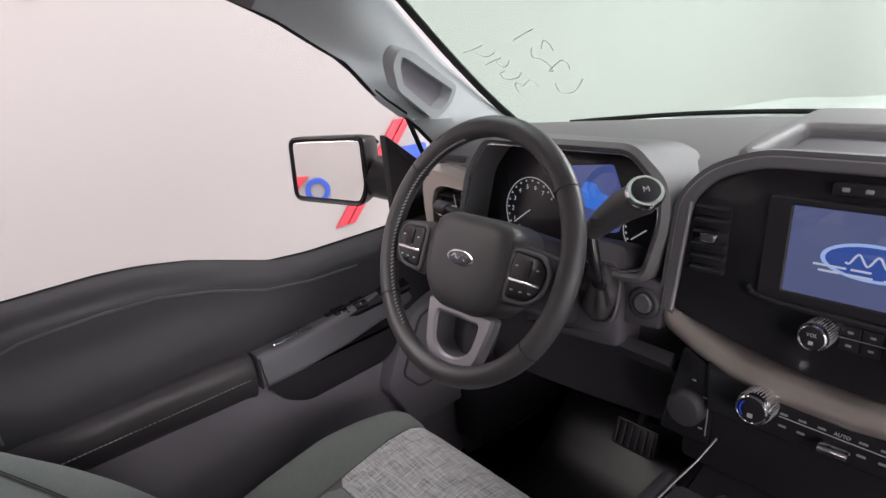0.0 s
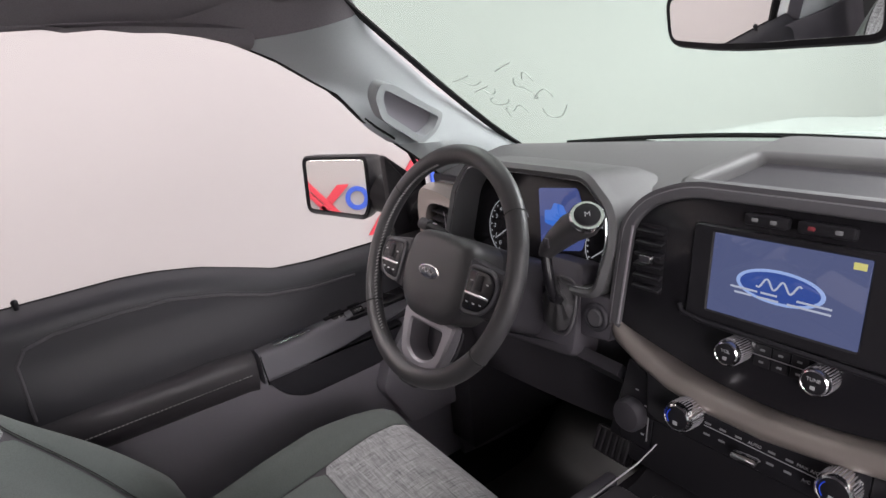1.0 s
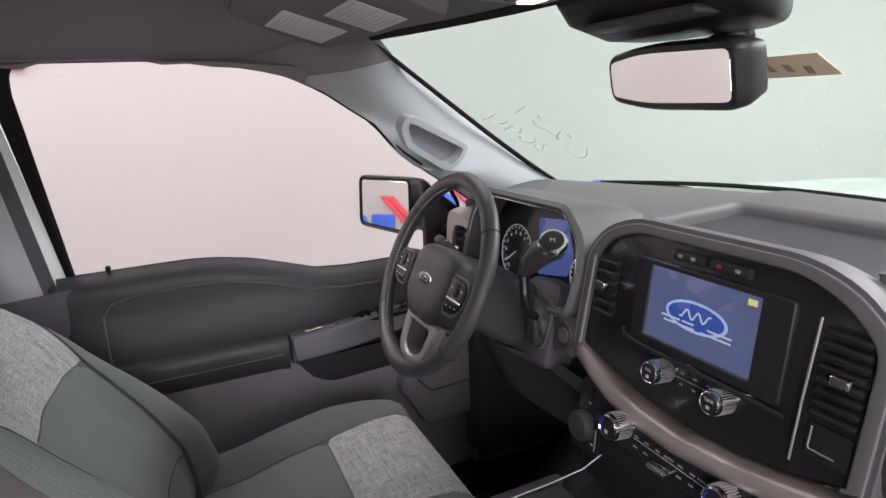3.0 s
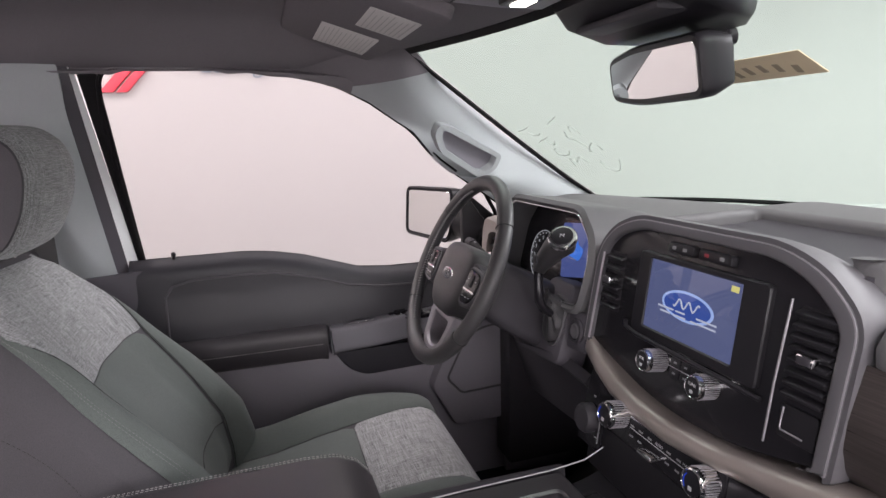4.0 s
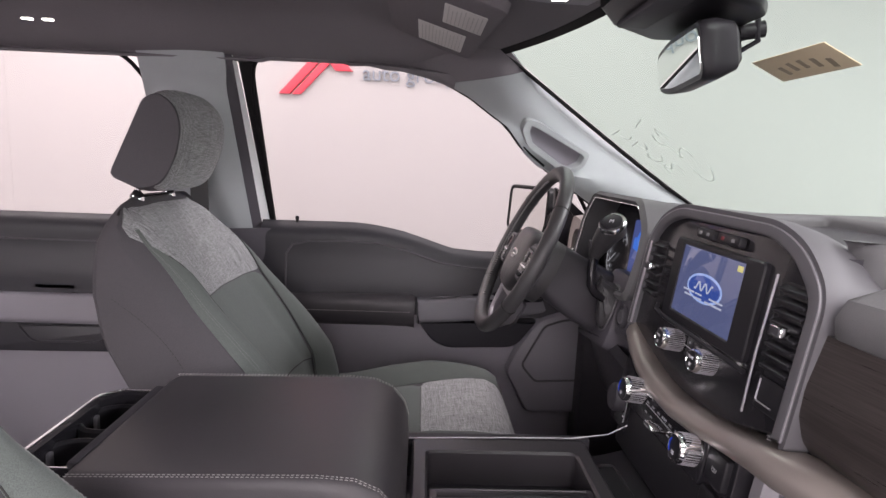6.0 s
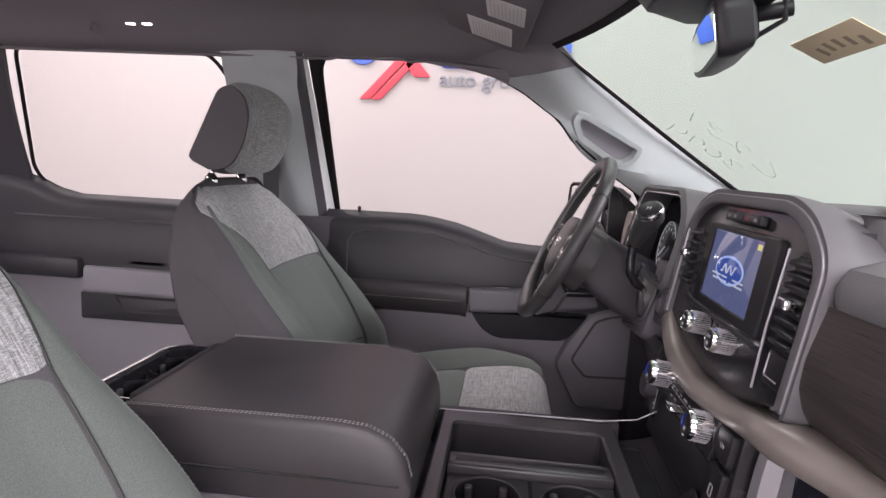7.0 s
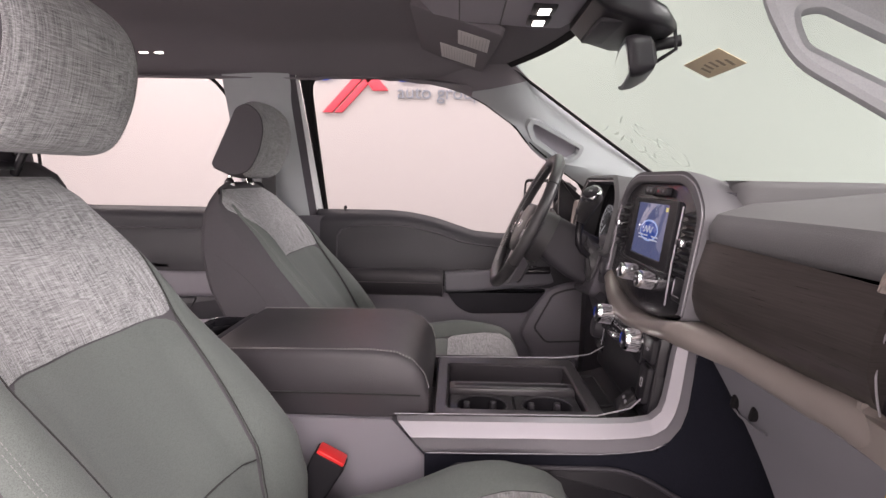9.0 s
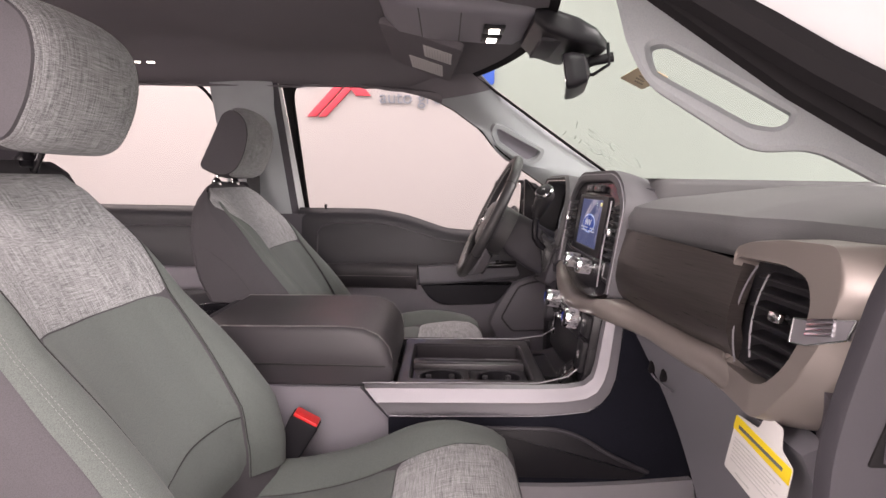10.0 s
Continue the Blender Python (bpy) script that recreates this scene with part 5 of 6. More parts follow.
# ---- steering wheel ----
WC, WA = Vector((-0.463, 0.5385, 1.397)), radians(25.4)
WM = frame_of(WC, (1, 0, 0), (0, math.sin(WA), math.cos(WA)))
wheel = thing("steering_wheel", "black leather steering wheel with grey spoke trim", "steering wheel", tuple(WC))
part("rim", tube([WM @ Vector((0.1853 * math.cos(a), 0.1853 * math.sin(a), 0)) for a in spread(0, 2 * math.pi * 71 / 72, 72)], 0.0163, 14, True, 0.92), "leather", wheel, "stitched black leather rim")
part("rim_stitching", joined([tube([WM @ Vector((0.1698 * math.cos(a), 0.1698 * math.sin(a), 0.004)), WM @ Vector((0.1698 * math.cos(a + 0.02), 0.1698 * math.sin(a + 0.02), 0.0085))], 0.0012, 5) for a in spread(1.9, 4.1, 60)]), "thread", wheel)
for a in (0.62, 2.52, 3.75, 5.68):
    part("rim_seam", tube([WM @ Vector(((0.1853 + 0.0167 * math.cos(b)) * math.cos(a), (0.1853 + 0.0167 * math.cos(b)) * math.sin(a), 0.0157 * math.sin(b))) for b in spread(0, 5.9, 16)], 0.0009, 5, True), "seam", wheel)
AIR = [(-0.090, 0.000, 0.03), (-0.080, 0.042, 0.03), (-0.055, 0.053, 0.03), (0.055, 0.053, 0.03), (0.080, 0.042, 0.03), (0.090, 0.000, 0.03), (0.086, -0.055, 0.03), (0.050, -0.094, 0.04), (-0.050, -0.094, 0.04), (-0.086, -0.055, 0.03)]
ap = rpoly(AIR, 0.02, 4)
rings = []
for w, f in ((-0.07, 0.98), (-0.02, 1.0), (-0.008, 0.985), (0.0, 0.94), (0.005, 0.86), (0.008, 0.72), (0.0095, 0.45), (0.010, 0.15)):
    rings.append([WM @ Vector((u, v, w)) for u, v in shrink(ap, f)])
part("airbag_cover", loft(rings), "leather", wheel, "black grained airbag cover")
bm_ = WM @ Matrix.Translation((0, -0.014, 0.008))
badge = part("badge", plate(oval(0.0285, 0.0118), 0.004, bm_, 0.002), "chrome", wheel, "small silver oval badge")
part("badge_field", plate(oval(0.0255, 0.0094), 0.0006, bm_ @ Matrix.Translation((0, 0, 0.004)), 0.0002), "logo_blue", badge)
part("badge_script", tube([bm_ @ Vector((x, 0.0035 * math.sin(x * 420) + 0.0008, 0.0049)) for x in spread(-0.016, 0.016, 30)], 0.0011, 5), "chrome", badge)
for s in (-1, 1):
    sp = [(s * 0.080, -0.060), (s * 0.170, -0.048, 0.01), (s * 0.174, 0.018, 0.01), (s * 0.080, 0.030)]
    part("spoke", plate(rpoly(sp if s > 0 else sp[::-1], 0.008, 4), 0.022, WM, 0.006, w0=-0.022), "dark", wheel)
    pad = [(s * 0.095, -0.048), (s * 0.132, -0.046, 0.012), (s * 0.152, -0.028, 0.012), (s * 0.156, 0.000, 0.012), (s * 0.142, 0.014, 0.012), (s * 0.095, 0.016)]
    pp = rpoly(pad if s > 0 else pad[::-1], 0.008, 4)
    pd = part("switch_pad", plate(pp, 0.008, WM, 0.003, w0=0.0), "gloss", wheel, "black switch pad")
    part("pad_frame", rim(inset(pp, -0.006), pp, 0.009, WM, 0.002, w0=-0.003), "hood_grey", wheel, "grey pad frame")
    part("pad_strip", rbox((s * 0.124, -0.022, 0.0085), (0.054, 0.004, 0.002), 0.0008, WM), "chrome", pd, "bright strip")
    part("pad_rocker", rbox((s * 0.124, -0.003, 0.0085), (0.014, 0.024, 0.004), 0.0015, WM), "black", pd)
    for a, b in ((0.106, -0.002), (0.142, -0.002), (0.106, -0.035), (0.122, -0.035), (0.137, -0.034)):
        part("pad_mark", rbox((s * a, b, 0.0082), (0.005, 0.002, 0.0006), 0, WM), "mark", pd)
lo = rpoly([(-0.072, -0.086), (0.072, -0.086), (0.070, -0.105, 0.01), (0.056, -0.165, 0.02), (0.02, -0.184, 0.02), (-0.02, -0.184, 0.02), (-0.056, -0.165, 0.02), (-0.070, -0.105, 0.01)], 0.006, 4)
li = rpoly([(-0.043, -0.103), (0.043, -0.103), (0.044, -0.112, 0.01), (0.038, -0.148, 0.012), (0.014, -0.162, 0.012), (-0.014, -0.162, 0.012), (-0.038, -0.148, 0.012), (-0.044, -0.112, 0.01)], 0.006, 4)
part("lower_spoke", rim(lo, li, 0.018, WM, 0.004, w0=-0.030, inner_w=-0.055), "silver", wheel, "satin grey lower spoke trim")
part("lower_web", plate(inset(li, -0.003), 0.004, WM, 0.001, w0=-0.060), "dark", wheel)
# column
column = thing("steering_column", "black plastic steering column cover with stalks", "steering column", (-0.455, 0.65, 1.36))
rings = []
for w, hw, hh, dv in ((-0.05, 0.062, 0.055, -0.005), (-0.09, 0.072, 0.062, -0.012), (-0.16, 0.078, 0.066, -0.02), (-0.26, 0.08, 0.066, -0.02)):
    rings.append([WM @ Vector((u, v + dv, w)) for u, v in rect(-hw, -hh, hw, hh, 0.025, 5)])
part("column_cover", loft(rings), "dark", column)
sm = WM @ Vector((-0.10, 0.045, -0.085))
part("stalk", tube([WM @ Vector((-0.05, 0.035, -0.085)), sm, WM @ Vector((-0.165, 0.055, -0.08))], [0.009, 0.009, 0.012], 10), "black", column, "black wiper and turn stalk")
part("stalk_end", tube([WM @ Vector((-0.150, 0.053, -0.081)), WM @ Vector((-0.178, 0.056, -0.079))], [0.0125, 0.0115], 12), "dark", column)
part("stalk_mark", rbox((-0.13, 0.0615, -0.074), (0.012, 0.003, 0.001), 0, WM), "mark", column)

# ---- column shifter ----
shift = thing("gear_shifter", "black column gear lever with chrome-ringed knob and boot", "gear lever", (-0.33, 0.68, 1.28))
K = Vector((-0.253, 0.668, 1.479))
ax = Vector((0.50, -0.42, 0.74)).normalized()
KM = Matrix.Translation(K) @ ax.to_track_quat("Z", "Y").to_matrix().to_4x4()
part("lever", tube([(-0.335, 0.690, 1.318), (-0.327, 0.668, 1.332), (-0.322, 0.657, 1.350), (-0.325, 0.657, 1.375), (-0.333, 0.661, 1.405), (-0.334, 0.664, 1.415)], 0.0088, 12), "gloss", shift, "slim glossy black lever")
part("knob", tube([(-0.337, 0.664, 1.404), (-0.330, 0.665, 1.416), (-0.312, 0.668, 1.434), (-0.288, 0.671, 1.455), K - ax * 0.012, K - ax * 0.004], [0.0115, 0.015, 0.019, 0.0225, 0.0235, 0.0235], 20), "leather", shift, "black shifter knob")
part("knob_button", rbox((-0.318, 0.649, 1.432), (0.012, 0.006, 0.016), 0.003), "dark", shift)
part("knob_ring", spin([(0.0236, -0.005), (0.0256, -0.003), (0.0258, 0.002), (0.0235, 0.0055), (0.0205, 0.0055)], KM, 28), "chrome", shift, "chrome ring")
part("knob_cap", spin([(0.019, 0.003), (0.019, 0.0072), (0.016, 0.008)], KM, 24), "black", shift)
part("cap_letter", letters("M", 0.012, KM @ Matrix.Translation((0, -0.004, 0.0082)), 0.0002), "mark", shift, smooth=False)
BM = frame_of((-0.352, 0.704, 1.300), (1, 0, 0.10), (0, 0.30, 0.95))
part("shift_panel", plate(rpoly([(-0.16, -0.085), (0.038, -0.085), (0.044, 0.075), (-0.06, 0.085)], 0.02, 4), 0.06, BM, 0.012, w0=-0.064), "charcoal", shift, "dark grey panel round the boot")
part("boot_bezel", tube([BM @ Vector((a, b, -0.002)) for a, b in rpoly([(-0.034, -0.018), (-0.012, -0.050, 0.03), (0.026, -0.048, 0.03), (0.036, -0.008), (0.032, 0.045, 0.02), (-0.024, 0.048, 0.02)], 0.02, 5)], 0.0030, 6, True), "mid_grey", shift, "dark grey boot bezel")
rings = []
for h, r, du, dv in ((-0.004, 0.033, 0.0, 0.0), (0.004, 0.033, 0.0, 0.0), (0.010, 0.030, 0.002, 0.004), (0.015, 0.025, 0.006, 0.012), (0.020, 0.019, 0.011, 0.020), (0.026, 0.014, 0.015, 0.027), (0.034, 0.0115, 0.018, 0.034), (0.039, 0.0105, 0.020, 0.041)):
    rings.append([BM @ Vector((du + (r + 0.0022 * math.sin(i * 2.1 + h * 160)) * math.cos(i * math.pi / 16), dv + 1.38 * (r + 0.0018 * math.sin(i * 1.7 + h * 90)) * math.sin(i * math.pi / 16), h + 0.002 * math.sin(i * 1.3))) for i in range(32)])
part("boot", loft(rings), "leather", shift, "folded black leather boot")

# ---- centre console ----
console = thing("center_console", "black and grey centre console with padded lid and cup holders", "console", (0, 0.25, 0.68))
rings = []
for y, zt in ((-0.20, 1.085), (-0.10, 1.085), (0.24, 1.085), (0.30, 1.02), (0.70, 1.02)):
    sec = [(-0.185, 0.70), (0.185, 0.70), (0.172, zt), (-0.172, zt)]
    rings.append([(x, y, z) for x, z in sec])
part("body", loft(rings), "grey", console, "grey moulded console body", smooth=False)
# padded lid
rings = []
for y, zt, zb, hw in ((-0.095, 1.200, 1.085, 0.166), (-0.085, 1.205, 1.085, 0.170), (0.20, 1.209, 1.085, 0.172), (0.245, 1.205, 1.085, 0.172), (0.275, 1.192, 1.087, 0.171), (0.296, 1.168, 1.09, 0.169), (0.304, 1.14, 1.094, 0.166), (0.306, 1.115, 1.10, 0.162)):
    sec = rpoly([(-hw + 0.008, zb), (hw - 0.008, zb), (hw + 0.004, (zb + zt) / 2, 0.02), (hw - 0.004, zt, 0.016), (-hw + 0.004, zt, 0.016), (-hw - 0.004, (zb + zt) / 2, 0.02)], 0.008, 4)
    rings.append([(x, y, z) for x, z in sec])
lid = part("lid", loft(rings), "arm", console, "padded black vinyl armrest lid")
for dx in (0.1595, 0.1645):
    for s in (-1, 1):
        part("lid_stitching", stitches([(s * dx, -0.09, 1.2046), (s * dx, 0.20, 1.2091 - 0.0002), (s * dx, 0.246, 1.2055), (s * dx, 0.276, 1.192), (s * dx, 0.297, 1.168), (s * dx, 0.3055, 1.14)], 0.0006, 0.0034, 0.0024), "thread", lid, "pale thread")
part("lid_line", tube([(0.1735, -0.09, 1.132), (0.1745, 0.2, 1.132), (0.172, 0.29, 1.130)], 0.0016, 6), "seam", lid)
# rear tray with cup holders and bright rim behind the lid
rt = rpoly([(-0.128, -0.098), (0.128, -0.098), (0.128, -0.165), (0.10, -0.195), (-0.10, -0.195), (-0.128, -0.165)], 0.012, 4)
part("rear_tray", rim(rt, inset(rt, 0.014), 0.105, Matrix.Translation((0, 0, 1.085)), 0.004), "gloss", console, "glossy black rear cup holder tray")
part("tray_rim", tube([(x, y, 1.191) for x, y in inset(rt, 0.005)], 0.0018, 6, True), "chrome", console, "bright rim")
part("tray_lip", rbox((0, -0.104, 1.19), (0.25, 0.016, 0.02), 0.005), "dark", console)
for x in (-0.058, 0.058):
    c = part("cup_holder", rim(circle(x, -0.147, 0.050), circle(x, -0.147, 0.040), 0.06, Matrix.Translation((0, 0, 1.115)), 0.004), "black", console, "round black cup holder")
    for a in (0.6, 2.6, 4.4):
        part("cup_finger", rbox((x + 0.036 * math.cos(a), -0.147 + 0.036 * math.sin(a), 1.155), (0.012, 0.010, 0.03), 0.003), "hood_grey", c)
# front tray
part("tray_deck", rim(rect(-0.168, 0.312, 0.168, 0.62, 0.012, 4), rect(-0.120, 0.338, 0.137, 0.592, 0.012, 4), 0.03, Matrix.Translation((0, 0, 1.066)), 0.004, inner_w=-0.05), "deck", console, "glossy black tray deck")
part("tray_floor", rbox((0.008, 0.465, 1.03), (0.262, 0.27, 0.01), 0.002), "black", console)
part("tray_divider", rbox((0.008, 0.465, 1.066), (0.044, 0.252, 0.056), 0.005), "deck", console, "black bar between the tray and the cup holders")
for x, w in ((-0.006, 0.003), (0.008, 0.012), (0.022, 0.003)):
    part("divider_slot", rbox((x, 0.465, 1.0942), (w, 0.228, 0.0018), 0.0007), "black" if w > 0.005 else "hood_grey", console)


def squared(u, v, hu, hv, n=32):
    """A rectangle walked in step with a circle of n corners."""
    out = []
    for q in range(n):
        c, d = math.cos(2 * math.pi * q / n), math.sin(2 * math.pi * q / n)
        k = 1 / max(abs(c), abs(d))
        out.append((u + hu * c * k, v + hv * d * k))
    return out


for y in (0.4025, 0.5275):
    c = part("cup_holder", rim(squared(0.084, y, 0.052, 0.0622), circle(0.084, y, 0.047, 32), 0.012, Matrix.Translation((0, 0, 1.070)), 0.003, inner_w=-0.036), "black", console, "round black cup holder")
    part("cup_lip", tube([(0.084 + 0.0475 * math.cos(a), y + 0.0475 * math.sin(a), 1.0815) for a in spread(0, 6.07, 30)], 0.0016, 6, True), "dark", c)
    for a in (0.6, 2.5, 3.9):
        part("cup_finger", rbox((0.084 + 0.040 * math.cos(a), y + 0.040 * math.sin(a), 1.064), (0.014, 0.012, 0.024), 0.003), "dark", c)
for s in (-1, 1):
    part("deck_strip", tube([(s * 0.166, 0.245, 1.094), (s * 0.168, 0.45, 1.098), (s * 0.168, 0.60, 1.100), (s * 0.160, 0.66, 1.112), (s * 0.15, 0.69, 1.135)], 0.0013, 6), "silver", console, "bright edge strip")
    # flat side trim that sweeps up to the stack
    if s > 0:
        so = [(0.302, 1.036), (0.40, 1.037), (0.60, 1.041), (0.655, 1.046), (0.692, 1.052), (0.720, 1.066), (0.738, 1.090), (0.748, 1.120), (0.754, 1.181), (0.758, 1.272)]
        si = [(0.250, 1.091), (0.40, 1.093), (0.60, 1.095), (0.655, 1.098), (0.684, 1.104), (0.699, 1.118), (0.705, 1.138), (0.709, 1.165), (0.714, 1.205), (0.726, 1.272)]
        def facet(u, v):
            """Across the trim from its lower outer edge over a ridge to the upper inner edge."""
            k = u * (len(so) - 1)
            j = min(int(k), len(so) - 2)
            a, b = Vector(so[j]).lerp(Vector(so[j + 1]), k - j), Vector(si[j]).lerp(Vector(si[j + 1]), k - j) + Vector((0, 0.007))
            q = a.lerp(b, v)
            return (lin(((0, 0.180), (0.03, 0.194), (0.08, 0.1975), (0.46, 0.2010), (0.5, 0.2018), (0.54, 0.2010), (0.93, 0.1965), (1, 0.182)), v), q.x, q.y)
        part("side_trim", sheet(facet, spread(0, 1, 55), [0, 0.03, 0.08, 0.2, 0.34, 0.46, 0.48, 0.5, 0.52, 0.54, 0.68, 0.82, 0.93, 1], 0.006), "silver", console, "satin silver side trim with a ridge")
        part("trim_edge", tube([(0.1950, y - 0.0005, z + 0.0012) for y, z in so], 0.0010, 6), "silver", console, "bright lower edge")
    else:
        part("side_trim", rbox((-0.186, 0.44, 1.064), (0.02, 0.39, 0.06), 0.006), "dark", console, "black side trim")
    if s > 0:
        part("tunnel_carpet", sheet(lambda u, v: (0.183 + 0.004 * v, 0.30 + 0.80 * u, 1.05 + 0.25 * smoothstep(0.50, 0.56, u) - (0.15 + 0.25 * smoothstep(0.50, 0.56, u)) * v), spread(0, 1, 31), spread(0, 1, 7), 0.012), "carpet", console, "blue-black carpet beside the console")
        lip = [(0.34, 1.020), (0.482, 1.018), (0.63, 1.019), (0.68, 1.004), (0.742, 0.966), (0.80, 0.940), (0.822, 0.930)]
        soft_lip = rpoly([(y, z, 0.03) for y, z in lip], 0.03, 4)
        bin_ = part("side_bin", plate(rpoly([(y, z, 0.02) for y, z in lip][::-1] + [(0.34, 0.915), (0.80, 0.915)], 0.008, 4), 0.016, frame_of((0.186, 0, 0), (0, 1, 0), (0, 0, 1)), 0.006), "black", console, "black side bin of the console")
        part("bin_lip", tube([(0.2015, y, z) for y, z in soft_lip[2:-2]], 0.0045, 8), "dark", bin_, "rounded lip of the bin")
    else:
        part("side_wall", sheet(lambda u, v: (s * (0.186 + 0.004 * v), 0.36 + 0.06 * v * (1 - u) + 0.54 * u, 1.036 - 0.12 * v), spread(0, 1, 8), spread(0, 1, 5), 0.02 * s), "dark", console, "black console side")
    part("side_base", sheet(lambda u, v: (s * (0.196 + 0.075 * v * v), 0.28 + (0.62 + 0.05 * v) * u, 0.925 - 0.22 * v - 0.02 * math.sin(3.14 * u)), spread(0, 1, 12), spread(0, 1, 7), 0.02 * s), "floor_grey", console, "grey lower console side")
part("front_ramp", sheet(lambda u, v: (-0.166 + 0.332 * u, 0.612 + 0.09 * v, 1.066 + 0.02 * v * v), spread(0, 1, 5), spread(0, 1, 9), 0.02), "black", console, "black pocket floor below the stack")
part("charge_slot", rim(rect(-0.13, 0.625, 0.05, 0.665, 0.008, 3), rect(-0.124, 0.63, 0.044, 0.66, 0.006, 3), 0.006, Matrix.Translation((0, 0, 1.068)), 0.002), "black", console)
ub = frame_of((0.112, 0.668, 1.106), (0.92, -0.15, 0.0), (0, 0.72, 0.70))
usb = part("usb_panel", plate(rect(-0.034, -0.022, 0.034, 0.022, 0.005, 3), 0.006, ub, 0.002), "gloss", console, "glossy black socket panel")
for k in (-0.012, 0.012):
    part("usb_mark", rbox((k, 0, 0.0064), (0.014, 0.005, 0.0006), 0, ub), "dim_mark", usb)
part("front_pocket", rbox((0.0, 0.66, 1.045), (0.30, 0.09, 0.03), 0.006), "black", console)


# ---- seats ----
SEAT_BACK = ((1.03, 0.055), (1.10, 0.035), (1.20, -0.035), (1.30, -0.105), (1.38, -0.155), (1.45, -0.205), (1.485, -0.245))
SEAT_REAR = ((1.00, -0.12), (1.10, -0.20), (1.24, -0.275), (1.33, -0.298), (1.42, -0.298), (1.485, -0.27))
SEAT_HALF = ((1.00, 0.245), (1.12, 0.255), (1.22, 0.250), (1.32, 0.232), (1.40, 0.212), (1.45, 0.188), (1.478, 0.155), (1.488, 0.11))


def back_front(x, z):
    h = lin(SEAT_HALF, z)
    a = abs(x)
    b = 0.055 * smoothstep(0.10, 0.19, a) * (1 - smoothstep(1.32, 1.47, z)) * (0.55 + 0.45 * smoothstep(1.35, 1.15, z))
    edge = max(0.0, (a - (h - 0.05)) / 0.05)
    y = lin(SEAT_BACK, z) + b - 0.012 * (1 - smoothstep(0, 0.12, a)) - 0.06 * edge * edge
    return max(y, lin(SEAT_REAR, z) + 0.055 - 0.03 * smoothstep(1.44, 1.489, z))


SEAM_X = ((1.04, 0.128), (1.30, 0.162), (1.36, 0.172), (1.44, 0.196), (1.50, 0.2))


def cushion_top(x, y, drop=0.0):
    a = abs(x)
    z = lin(((-0.05, 0.965), (0.15, 0.985), (0.25, 1.008), (0.35, 1.025), (0.44, 1.036), (0.49, 1.033), (0.52, 1.017), (0.54, 0.988)), y)
    z += 0.032 * smoothstep(0.13, 0.20, a) * (1 - 0.8 * smoothstep(0.33, 0.5, y))
    z -= drop * (1 - smoothstep(0.22, 0.44, y))
    edge = max(0.0, (a - 0.205) / 0.05)
    return z - 0.05 * edge * edge


def crease(t, d=0.008):
    """Sinks a panel's border into its seam."""
    return 0.6 * d * abs(t) ** 10


